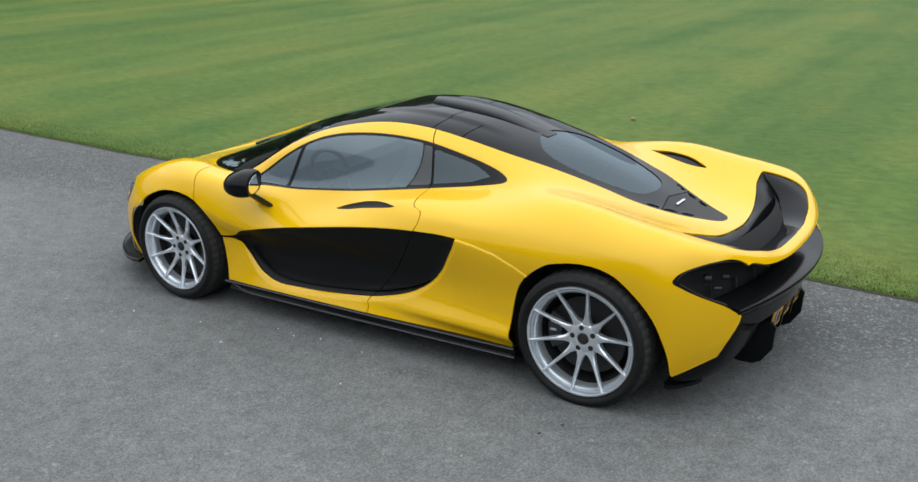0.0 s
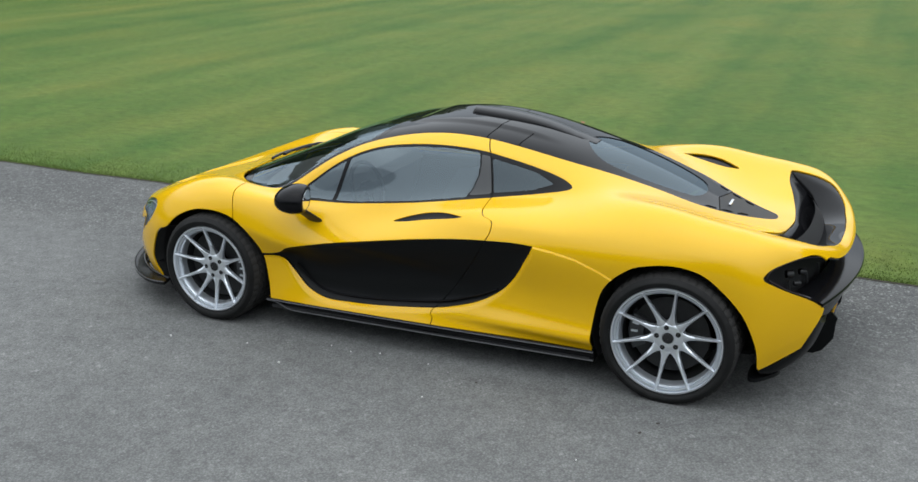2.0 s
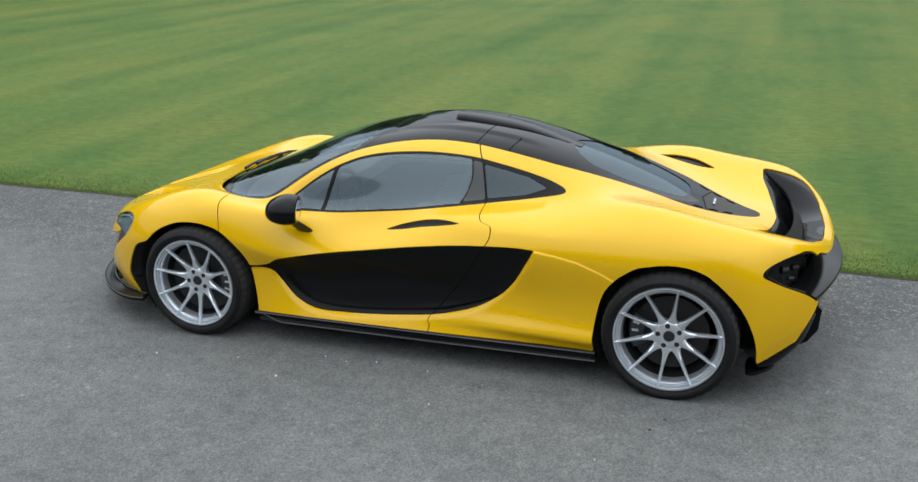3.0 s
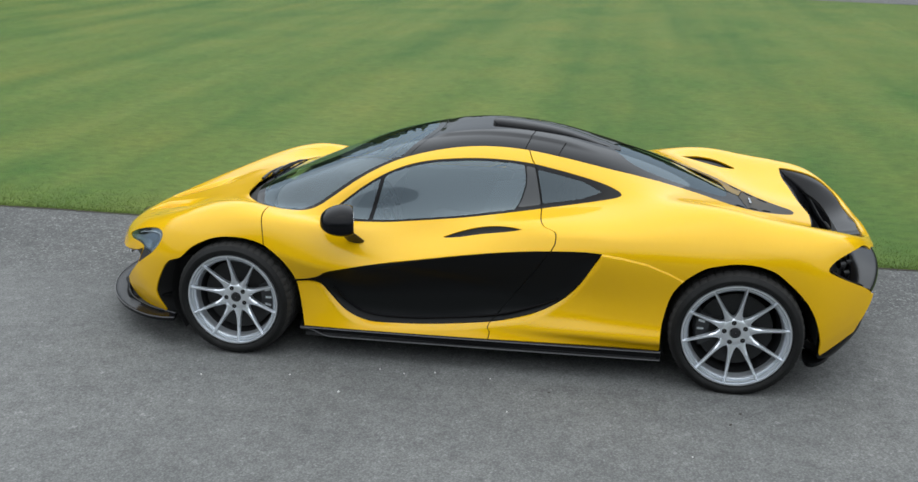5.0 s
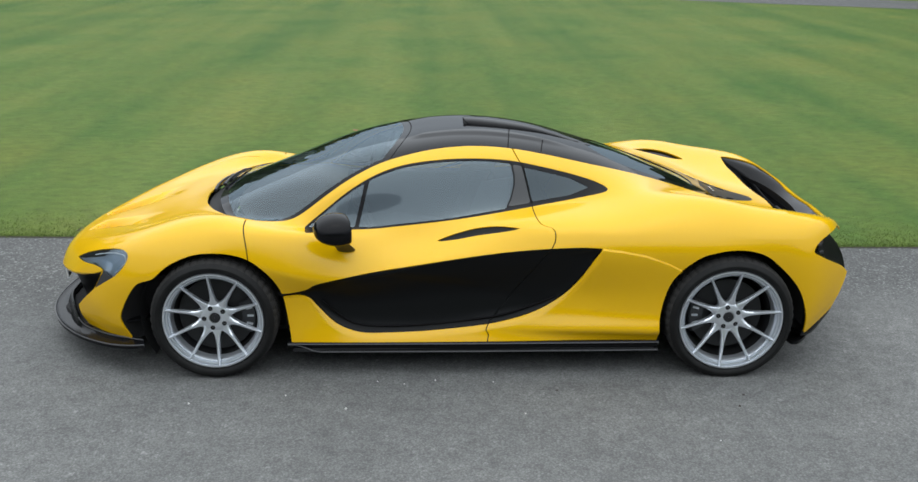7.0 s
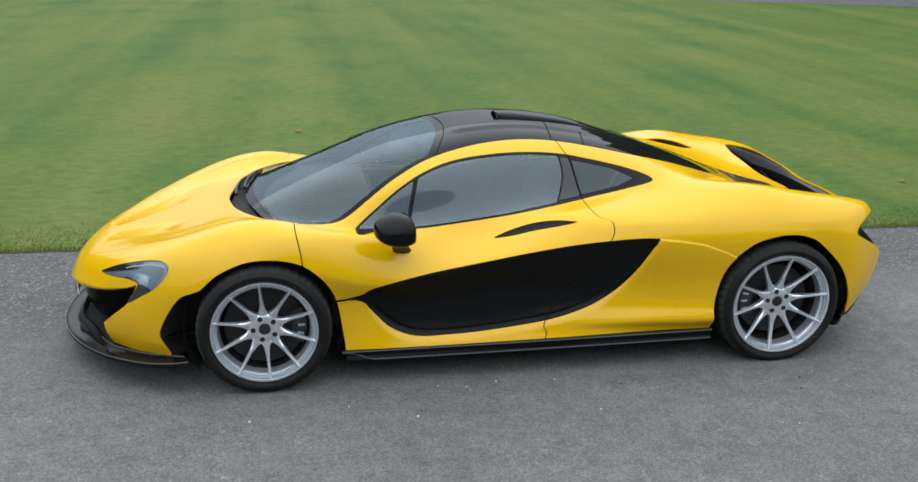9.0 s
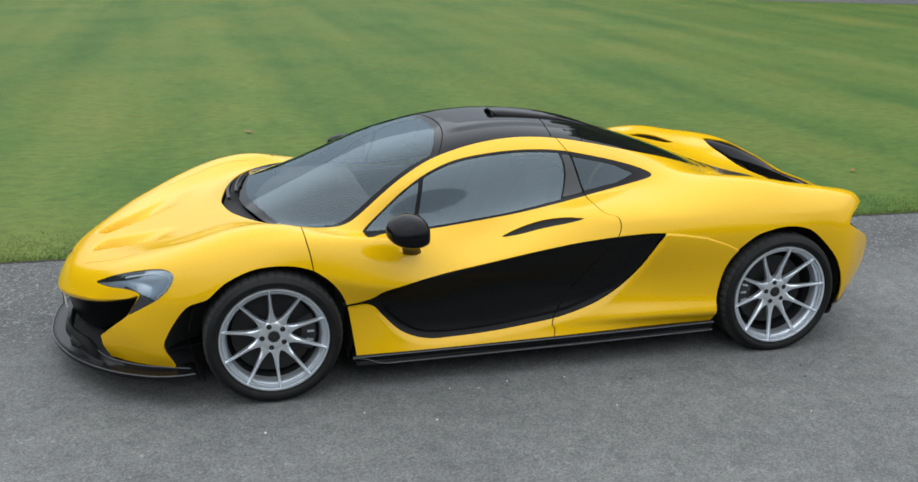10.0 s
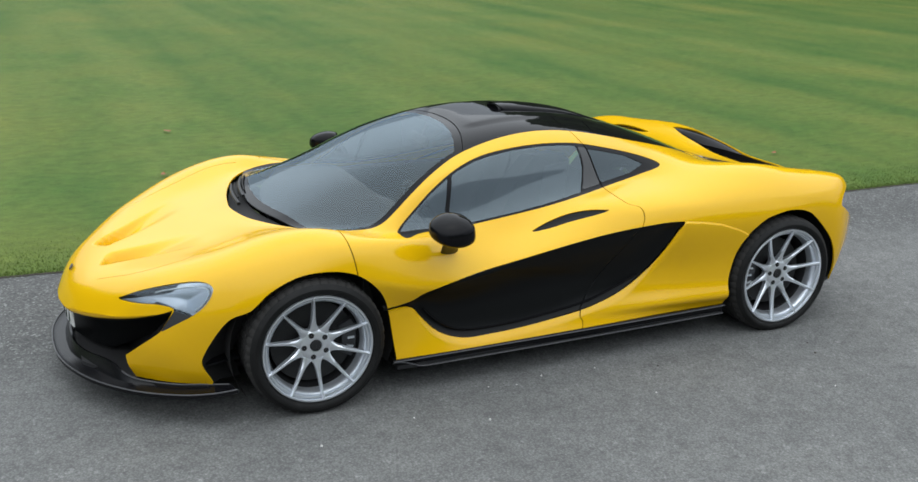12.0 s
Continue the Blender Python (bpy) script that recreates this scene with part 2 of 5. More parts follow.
# middle of the side
MIDDLE_LINE = [(-2.13, .60, .30), (-2.03, .70, .33), (-1.89, .81, .36), (-1.67, .91, .40), (-1.335, .92, .45), (-1.08, .90, .45), (-.70, .86, .38),
    (-.30, .855, .40), (.25, .852, .42), (.72, .893, .44), (1.25, .935, .48), (1.65, .918, .48), (1.85, .854, .44), (2.008, .725, .495)]
# lower side
LOWER_LINE = [(-2.12, .60, .23), (-2.02, .69, .235), (-1.88, .80, .24), (-1.69, .88, .26), (-1.335, .90, .30), (-1.05, .89, .30), (-.70, .885, .25),
    (-.30, .885, .245), (.25, .885, .25), (.72, .905, .245), (1.25, .925, .27), (1.65, .892, .31), (1.81, .864, .318), (1.972, .752, .405)]
# sill
SILL_LINE = [(-2.09, .59, .165), (-2.00, .68, .168), (-1.86, .78, .172), (-1.70, .86, .176), (-1.335, .90, .18), (-1.05, .90, .18), (-.70, .91, .182),
    (-.30, .912, .185), (.25, .905, .19), (.72, .895, .19), (1.25, .895, .20), (1.65, .88, .22), (1.78, .858, .228), (1.93, .765, .318)]
LINES = [CENTRE_LINE, DECK_LINE, EDGE_LINE, CREST_LINE, SHOULDER_LINE, WIDEST_LINE, MIDDLE_LINE, LOWER_LINE, SILL_LINE]
CREASE = (0, 0, .3, .5, .1, .55, .1, .5, 0)


def spline(knots, values, at):
    """Natural cubic spline through values at knots."""
    k, v = np.asarray(knots, float), np.asarray(values, float)
    n, h = len(k), np.diff(k)
    a, r = np.eye(n), np.zeros_like(v)
    for i in range(1, n - 1):
        a[i, i - 1 : i + 2] = h[i - 1], 2 * (h[i - 1] + h[i]), h[i]
        r[i] = 6 * ((v[i + 1] - v[i]) / h[i] - (v[i] - v[i - 1]) / h[i - 1])
    m = np.linalg.solve(a, r)
    i = np.clip(np.searchsorted(k, at, "right") - 1, 0, n - 2)
    d, e, w = at - k[i], k[i + 1] - at, h[i]
    if v.ndim > 1:
        d, e, w = d[:, None], e[:, None], w[:, None]
    return (m[i] * e**3 + m[i + 1] * d**3) / (6 * w) + (v[i] / w - m[i] * w / 6) * e + (v[i + 1] / w - m[i + 1] * w / 6) * d


def body_grid(nu=440, per=18):
    """Grid of points over one half of the body, rows nose to tail, columns centre line to sill."""
    lines = np.array(LINES)
    knots = lines[:, :, 0].mean(0)
    at = np.linspace(knots[0], knots[-1], nu)
    run = np.stack([spline(knots, line, at) for line in lines], 1)
    step = np.maximum(np.linalg.norm(np.diff(run, axis=1), axis=2, keepdims=True), 1e-4) ** 0.7
    chord = np.diff(run, axis=1) / step
    n = len(LINES)
    mid = np.zeros_like(run)
    mid[:, 1:-1] = (chord[:, :-1] * step[:, 1:] + chord[:, 1:] * step[:, :-1]) / (step[:, :-1] + step[:, 1:])
    mid[:, 0] = chord[:, 0] * (0, 1, 0)
    mid[:, -1] = chord[:, -1]
    cabin = np.clip((run[:, 3, 0] + 1.2) / .25, 0, 1) * np.clip((.85 - run[:, 3, 0]) / .35, 0, 1)
    cr = np.array(CREASE)[None, :, None] * np.stack([cabin, cabin, cabin + 2 * np.clip((run[:, 3, 0] - .9) / .25, 0, 1) * np.clip((1.8 - run[:, 3, 0]) / .2, 0, 1), cabin, cabin] + [.35 + .65 * cabin, cabin, .3 + .7 * np.clip(run[:, 3, 0] + .3, 0, 1), cabin], 1)[:, :, None]
    out = []
    for j in range(n - 1):
        a = (1 - cr[:, j]) * mid[:, j] + cr[:, j] * chord[:, j]
        b = (1 - cr[:, j + 1]) * mid[:, j + 1] + cr[:, j + 1] * chord[:, j]
        for t in np.arange(per) / per:
            out.append((2 * t**3 - 3 * t**2 + 1) * run[:, j] + (t**3 - 2 * t**2 + t) * a * step[:, j]
                       + (3 * t**2 - 2 * t**3) * run[:, j + 1] + (t**3 - t**2) * b * step[:, j])
    out.append(run[:, -1])
    g = np.stack(out, 1)
    for _ in range(6):
        s = g.copy()
        s[1:-1] += 0.5 * ((g[:-2] + g[2:]) / 2 - g[1:-1])
        g[:, 1:-1] = s[:, 1:-1] + 0.4 * ((s[:, :-2] + s[:, 2:]) / 2 - s[:, 1:-1])
        g[:, 0], g[:, -1] = s[:, 0], s[:, -1]
    # the flow from the rear pillars into the haunches, and of the bonnet into the front wings
    x, col = g[:, :1, 0], np.arange(g.shape[1])[None, :] / per
    hold = np.clip((x - .60) / .2, 0, 1) * np.clip((1.66 - x) / .25, 0, 1) * np.clip((col - 1.4) / .6, 0, 1) * np.clip((4.5 - col) / .6, 0, 1)
    hold = hold + np.clip((x + 2.12) / .15, 0, 1) * np.clip((-1.3 - x) / .2, 0, 1) * np.clip((col - 1.1) / .5, 0, 1) * np.clip((3.6 - col) / .5, 0, 1)
    hold = np.minimum(hold + np.clip((x - .2) / .2, 0, 1) * np.clip((.9 - x) / .2, 0, 1) * np.clip((col - 3.1) / .2, 0, 1) * np.clip((4.4 - col) / .5, 0, 1), 1)
    for _ in range(80):
        g[:, 1:-1] += (0.5 * hold[:, 1:-1])[..., None] * ((g[:, :-2] + g[:, 2:]) / 2 - g[:, 1:-1])
    g[:, 0, 1] = 0
    return g

# ---- tools for building ----
def part(name, bm, mat, parent=None, label="", smooth=True, m=None):
    """Links a bmesh as one mesh object under a thing or a part."""
    me = bpy.data.meshes.new(name)
    bm.to_mesh(me)
    bm.free()
    for mm in mat if isinstance(mat, (list, tuple)) else [mat]:
        me.materials.append(mm)
    if smooth:
        me.shade_smooth()
        me.set_sharp_from_angle(angle=radians(38))
    ob = new(name, me)
    ob.parent = parent
    if m is not None:
        ob.matrix_local = m
    return tagged(ob, label)


def box(bm, size, m, bevel=0.0, seg=2):
    got = bmesh.ops.create_cube(bm, size=1, matrix=m @ Matrix.Diagonal((*size, 1)))["verts"]
    if bevel:
        edges = list({e for v in got for e in v.link_edges})
        bmesh.ops.bevel(bm, geom=edges, offset=bevel, segments=seg, profile=0.6, affect="EDGES")


def lathe(bm, outline, n=64, m=Matrix(), closed=False, notch=0.0):
    """Turns an outline of (radius, y) about the y axis; notch cuts every fourth step deeper."""
    rings = []
    for k in range(n):
        a = 2 * math.pi * k / n
        low = notch if k % 4 == 0 else 0.0
        rings.append([bm.verts.new(m @ Vector(((r - low) * math.sin(a), y, (r - low) * math.cos(a)))) for r, y in outline])
    for k in range(n):
        a, b = rings[k], rings[(k + 1) % n]
        for i in range(len(outline) if closed else len(outline) - 1):
            j = (i + 1) % len(outline)
            bm.faces.new((a[i], a[j], b[j], b[i]))


def loft(bm, rows, closed=True, caps=True):
    """Skins rows of points of equal length."""
    grid = [[bm.verts.new(p) for p in row] for row in rows]
    n = len(grid[0])
    for a, b in zip(grid, grid[1:]):
        for i in range(n if closed else n - 1):
            bm.faces.new((a[i], a[(i + 1) % n], b[(i + 1) % n], b[i]))
    if caps and closed:
        bm.faces.new(grid[0][::-1])
        bm.faces.new(grid[-1])
    bmesh.ops.recalc_face_normals(bm, faces=bm.faces)
    return grid


def tube(bm, path, radius, n=10):
    """A round bar along a path; radius may be a list."""
    pts = [Vector(p) for p in path]
    rad = [float(r) for r in radius] if isinstance(radius, (list, tuple)) else [radius] * len(pts)
    rows = []
    for i, p in enumerate(pts):
        d = (pts[min(i + 1, len(pts) - 1)] - pts[max(i - 1, 0)]).normalized()
        side = d.cross(Vector((0, 0, 1)) if abs(d.z) < 0.9 else Vector((1, 0, 0))).normalized()
        up = side.cross(d)
        rows.append([p + rad[i] * (math.cos(2 * math.pi * k / n) * side + math.sin(2 * math.pi * k / n) * up) for k in range(n)])
    loft(bm, rows)


def curve(points, per=8, closed=False):
    """Rounded line through points; a doubled point is a corner."""
    p = np.array(points, float)
    n = len(p)
    out = []
    for i in range(n if closed else n - 1):
        a, b, c, d = (p[(i + k) % n] if closed else p[min(max(i + k, 0), n - 1)] for k in (-1, 0, 1, 2))
        if np.allclose(b, c):
            continue
        for t in np.arange(per) / per:
            out.append(0.5 * (2 * b + (c - a) * t + (2 * a - 5 * b + 4 * c - d) * t**2 + (3 * b - a - 3 * c + d) * t**3))
    if not closed:
        out.append(p[-1])
    return np.array(out)


def to_line(q, line, closed):
    """Distance from places q to a line, less than nothing inside a closed one."""
    a = np.asarray(line, float)
    b = np.roll(a, -1, 0) if closed else a[1:]
    a = a if closed else a[:-1]
    best, inside = np.full(len(q), 9.0), np.zeros(len(q), bool)
    for (ax, ay), (bx, by) in zip(a, b):
        dx, dy = bx - ax, by - ay
        t = np.clip(((q[:, 0] - ax) * dx + (q[:, 1] - ay) * dy) / max(dx * dx + dy * dy, 1e-12), 0, 1)
        best = np.minimum(best, np.hypot(q[:, 0] - ax - t * dx, q[:, 1] - ay - t * dy))
        if closed and abs(dy) > 1e-12:
            inside ^= ((ay > q[:, 1]) != (by > q[:, 1])) & (q[:, 0] < ax + (q[:, 1] - ay) * dx / dy)
    return np.where(inside, -best, best) if closed else best


# ---- car: outlines on the body, seen from the side (x, z) or from above (x, half width) ----
CANOPY = curve([(-1.52, -.10), (-1.515, 0), (-1.505, .10), (-1.47, .276), (-1.395, .46), (-1.28, .60), (-1.15, .675), (-1.04, .70), (-.96, .69), (-.858, .652),
                (-.736, .608), (-.616, .562), (-.494, .516), (-.37, .487), (-.214, .460), (-.025, .437), (.133, .424), (.245, .417), (.42, .408),
                (.679, .385), (.945, .337), (1.15, .295), (1.30, .264), (1.48, .175), (1.60, .105), (1.68, .055), (1.70, 0), (1.70, -.1), (1.70, -.1),
                (-1.52, -.10)], 4, True)
WINDOW = curve([(-.88, .757), (-.88, .757), (-.778, .833), (-.657, .924), (-.52, 1.0), (-.366, 1.049), (-.179, 1.073), (.008, 1.078), (.196, 1.064),
                (.354, 1.033), (.544, .986), (.672, .947), (.727, .918), (.669, .898), (.511, .871), (.321, .847), (.104, .821), (-.141, .787),
                (-.388, .759), (-.572, .745), (-.833, .747)], 4, True)
PANEL = curve([(-1.0, .447), (-.93, .456), (-.862, .475), (-.797, .513), (-.616, .552), (-.375, .596), (-.075, .648), (.223, .688), (.518, .707),
               (.650, .704), (.650, .704), (.598, .612), (.533, .504), (.448, .413), (.327, .34), (.174, .292), (.021, .263), (-.225, .238),
               (-.44, .228), (-.595, .231), (-.718, .278), (-.809, .368), (-.85, .418), (-.90, .436), (-1.0, .43), (-1.0, .43)], 4, True)
ARCH_F = curve([(-1.775, .10), (-1.79, .183), (-1.835, .28), (-1.816, .355), (-1.759, .456), (-1.71, .511), (-1.65, .535), (-1.62, .551), (-1.545, .617),
                (-1.43, .668), (-1.32, .681), (-1.21, .669), (-1.122, .633), (-1.037, .552), (-.985, .445), (-.96, .30), (-.945, .18), (-.945, .10)], 4, True)
ARCH_R = curve([(.965, .10), (.963, .20), (.967, .353), (1.016, .54), (1.134, .656), (1.24, .692), (1.34, .702), (1.44, .688), (1.53, .642), (1.67, .503),
                (1.74, .35), (1.755, .23), (1.755, .10)], 5, True)
LAMP = curve([(-2.14, .522), (-2.14, .522), (-2.041, .58), (-1.926, .627), (-1.816, .654), (-1.768, .637), (-1.79, .583), (-1.844, .526), (-1.926, .467),
              (-1.992, .418), (-1.992, .418), (-1.95, .489), (-1.929, .532), (-1.984, .541), (-2.071, .529)], 5, True)
MOUTH = [(-2.6, .375), (-2.365, .375), (-2.311, .408), (-2.223, .433), (-2.101, .466), (-1.988, .499), (-1.93, .528), (-1.95, .489), (-1.992, .418),
         (-2.067, .346), (-2.138, .27), (-2.145, .235), (-2.125, .19), (-2.10, .158), (-2.10, .05), (-2.6, .05)]
TAIL = curve([(1.748, .680), (1.780, .722), (1.86, .754), (1.918, .760), (1.955, .747), (1.984, .724), (2.01, .696), (2.032, .673), (2.3, .56), (2.3, .56), (2.3, .50), (2.3, .50),
              (2.02, .515), (1.999, .526), (1.953, .563), (1.87, .608), (1.789, .652)], 4, True)
HANDLE = curve([(-.21, .70), (-.21, .70), (-.108, .737), (.013, .770), (.134, .787), (.242, .786), (.242, .786), (.163, .769), (.014, .742), (-.10, .717)], 4, True)
WING = curve([(1.684, .642), (1.684, .642), (1.745, .650), (1.864, .632), (1.945, .57), (2.003, .41), (2.019, .30), (2.031, .20), (2.039, 0), (2.039, -.1), (2.039, -.1), (1.785, -.1),
              (1.785, -.1), (1.785, 0), (1.765, .20), (1.73, .38), (1.692, .52)], 4, True)
VENT = curve([(1.07, .515), (1.07, .515), (1.17, .566), (1.29, .575), (1.385, .542), (1.415, .522), (1.415, .522), (1.31, .497), (1.18, .50)], 4, True)
REAR_SEAM = curve([(.19, 1.16), (.207, 1.126), (.243, 1.068), (.268, 1.028), (.307, .873), (.317, .83), (.348, .802), (.402, .788), (.409, .745), (.391, .704),
                   (.30, .55), (.17, .38), (.069, .261), (.077, .22), (.06, .15)], 4)
FRONT_SEAM = curve([(-1.185, .85), (-1.169, .782), (-1.152, .705), (-1.143, .627), (-1.14, .50)], 4)


PANEL_LOW = curve([(.650, .704), (.598, .612), (.533, .504), (.448, .413), (.327, .34), (.174, .292), (.021, .263), (-.225, .238), (-.44, .228), (-.595, .231),
                   (-.718, .278), (-.809, .368), (-.85, .418), (-.90, .436), (-1.0, .43)], 5)
PANEL_TOP = curve([(-1.0, .447), (-.93, .456), (-.862, .475), (-.797, .513), (-.616, .552), (-.375, .596), (-.075, .648), (.223, .688), (.518, .707), (.650, .704)], 4)
QUARTER_CREASE = ((.60, .645, .754, .872, .992, 1.10), (.7055, .704, .692, .672, .629, .575))


def ease(v):
    v = np.clip(v, 0, 1)
    return v * v * (3 - 2 * v)


def shaped(g):
    """Bonnet scoops, the raised middle of the roof and the flare above the sill, pressed into the body."""
    g = g.copy()
    x, y, z = g[..., 0].copy(), g[..., 1].copy(), g[..., 2].copy()
    along = ((x + 2.148) * 0.91 + (y - .118) * 0.41)
    across = (-(x + 2.148) * 0.41 + (y - .118) * 0.91)
    wide = 0.050 + 0.07 * np.clip(along, 0, .5)
    dip = .15 * ease(along / .04) * (1 - np.clip(along / .50, 0, 1)) ** 2.2 * ease((1.25 * wide - across) / .030) * ease((1.35 * wide + across) / (1.3 * wide))
    g[..., 2] -= np.where((along > 0) & (along < .50) & (z > .5), dip, 0)
    g[..., 2] += .008 * ease((.275 - .03 * x - y) / .03) * ease((x + .36) / .10) * ease((.62 - x) / .25) * (z > 1.0)
    flare = np.where(z > .262, np.exp(-((z - .262) / .05) ** 2), np.exp(-((z - .262) / .035) ** 2))
    flare = flare * .026 * ease((x + .10) / .7) * ease((1.06 - x) / .12)
    g[..., 1] += np.where((y > .7) & (z < .5), flare, 0)
    return g


def quarter_crease(q):
    """How far a place lies below the crease that runs from the side channel to the rear wheel."""
    return np.where((q[:, 0] > .60) & (q[:, 0] < 1.12) & (q[:, 1] > .7), np.interp(q[:, 0], *QUARTER_CREASE) - q[:, 2], -1.0)


def pressed(p):
    """The edge of the side channel rolled inwards, and the step below the rear crease."""
    p = p.copy()
    near = (p[:, 1] > .6) & (p[:, 0] > -1.02) & (p[:, 0] < 1.15) & (p[:, 2] < .75)
    q = p[near]
    flat = q[:, [0, 2]]
    low, top, rim_at = to_line(flat, PANEL_LOW, False), to_line(flat, PANEL_TOP, False), to_line(flat, PANEL, True)
    inside = rim_at < 1e-4
    roll = .015 * np.clip(1 - np.maximum(rim_at, 0) / .030, 0, 1) ** 2 * ease((top - .010) / .050) * ease(1.6 * top / (top + low + 1e-6))
    under = quarter_crease(q)
    step = np.where(inside, 0, -.006 * ease(under / .008) * ease((q[:, 2] - .30) / .25) * ease((q[:, 0] - .60) / .05) * ease((1.12 - q[:, 0]) / .06))
    p[near, 1] -= roll + step
    return p


# ---- car: the body sheet, cut along the outlines ----
class Sheet:
    """One half of the body as points and labelled faces."""

    def __init__(self, g):
        nu, nv, _ = g.shape
        self.p = [tuple(v) for v in g.reshape(-1, 3)]
        n = np.cross(np.gradient(g, axis=0), np.gradient(g, axis=1))
        n[:, 0, 1] = 0
        n = n / np.maximum(np.linalg.norm(n, axis=2, keepdims=True), 1e-9)
        self.n = [tuple(v) for v in n.reshape(-1, 3)]
        self.f = [(i * nv + j, i * nv + j + 1, (i + 1) * nv + j + 1, (i + 1) * nv + j) for i in range(nu - 1) for j in range(nv - 1)]
        self.tag = ["body"] * len(self.f)

    def cut(self, measure, label, only):
        """Splits the faces of the labels in only where measure changes sign, and gives those below nothing the label."""
        d = measure(np.array(self.p))
        d = np.where(np.abs(d) < 1e-5, 1e-5, d)
        d, made, faces, tags = list(d), {}, [], []
        for f, tag in zip(self.f, self.tag):
            if tag not in only:
                faces.append(f), tags.append(tag)
                continue
            low = [d[v] < 0 for v in f]
            if all(low) or not any(low):
                faces.append(f), tags.append(label if low[0] else tag)
                continue
            inner, outer = [], []
            for k, v in enumerate(f):
                w = f[(k + 1) % len(f)]
                (inner if low[k] else outer).append(v)
                if low[k] != low[(k + 1) % len(f)]:
                    key = (min(v, w), max(v, w))
                    if key not in made:
                        a, b = key
                        t = d[a] / (d[a] - d[b])
                        made[key] = len(self.p)
                        self.p.append(tuple(self.p[a][i] + t * (self.p[b][i] - self.p[a][i]) for i in range(3)))
                        self.n.append(tuple(self.n[a][i] + t * (self.n[b][i] - self.n[a][i]) for i in range(3)))
                        d.append(0.0)
                    inner.append(made[key])
                    outer.append(made[key])
            for face, t in ((inner, label), (outer, tag)):
                if len(face) > 2:
                    faces.append(tuple(face)), tags.append(t)
        self.f, self.tag = faces, tags

    def gap(self, measure, half, label, only, limit=None):
        """Takes a strip of this half width on both sides of a line out of the faces of the labels in only."""
        for tag in only:
            self.cut(lambda q: measure(q) - half, "near", (tag,))
            self.cut(lambda q: -measure(q) - half, label, ("near",)) if limit is None else self.cut(lambda q: -measure(q) - half, "strip", ("near",))
            if limit is not None:
                self.cut(limit, label, ("strip",))
            self.tag = [tag if t in ("near", "strip") else t for t in self.tag]

    def score(self, measure, level, only):
        """Lays a line of points along a contour, without parting the faces."""
        for tag in only:
            self.cut(lambda q: measure(q) - level, "scored", (tag,))
            self.tag = [tag if t == "scored" else t for t in self.tag]

    def normals(self):
        p, n = np.array(self.p), np.zeros((len(self.p), 3))
        for f in self.f:
            a = np.cross(p[f[1]] - p[f[0]], p[f[2]] - p[f[0]]) if len(f) < 4 else np.cross(p[f[2]] - p[f[0]], p[f[3]] - p[f[1]])
            for v in f:
                n[v] += a
        n[np.abs(p[:, 1]) < 1e-6, 1] = 0
        return n / np.maximum(np.linalg.norm(n, axis=1, keepdims=True), 1e-9)


def side(q):
    return q[:, [0, 2]]


def above(q):
    return q[:, [0, 1]]


def along_well(q):
    """Nothing at the front edge of the tail opening, one at its rear edge."""
    y = np.abs(q[:, 1])
    front = spline([0, .20, .38, .50, .62, .70], [1.785, 1.765, 1.73, 1.69, 1.645, 1.61], np.minimum(y, .70))
    back = spline([0, .20, .40, .50, .60, .70], [2.046, 2.039, 2.006, 1.955, 1.80, 1.66], np.minimum(y, .70))
    return (q[:, 0] - front) / np.maximum(back - front, .04)


sheet = Sheet(shaped(body_grid()))
ALL = ("body",)
sheet.cut(lambda q: np.maximum(to_line(above(q), CANOPY, True), (.66 - q[:, 2]) * 9), "canopy", ALL)
sheet.cut(lambda q: np.maximum(to_line(side(q), WINDOW, True), .42 - q[:, 1]), "window_trim", ALL)
sheet.cut(lambda q: np.maximum(to_line(side(q), PANEL, True), .6 - q[:, 1]), "side_panel", ALL)
sheet.cut(lambda q: np.maximum(to_line(side(q), ARCH_F, True), .5 - q[:, 1]), "gone", ALL)
sheet.cut(lambda q: np.maximum(to_line(side(q), ARCH_R, True), .5 - q[:, 1]), "gone", ALL)
sheet.cut(lambda q: np.maximum(to_line(side(q), LAMP, True), .42 - q[:, 1]), "headlight", ALL)
sheet.cut(lambda q: np.maximum(q[:, 2] - .522 + .3 * (q[:, 0] + 1.9), -q[:, 0] - 1.999), "lamp_tail", ("headlight",))
sheet.cut(lambda q: to_line(side(q), MOUTH, True), "gone", ALL)
sheet.cut(lambda q: np.maximum(to_line(above(q), WING, True), (.60 - q[:, 2]) * 9), "tail_apron", ALL)
sheet.cut(lambda q: .47 - along_well(q), "tail_wing", ("tail_apron",))
sheet.cut(lambda q: np.maximum(to_line(side(q), TAIL, True), .43 - q[:, 1]), "gone", ALL)
sheet.cut(lambda q: np.maximum(to_line(side(q), HANDLE, True), .6 - q[:, 1]), "door_handle", ALL)
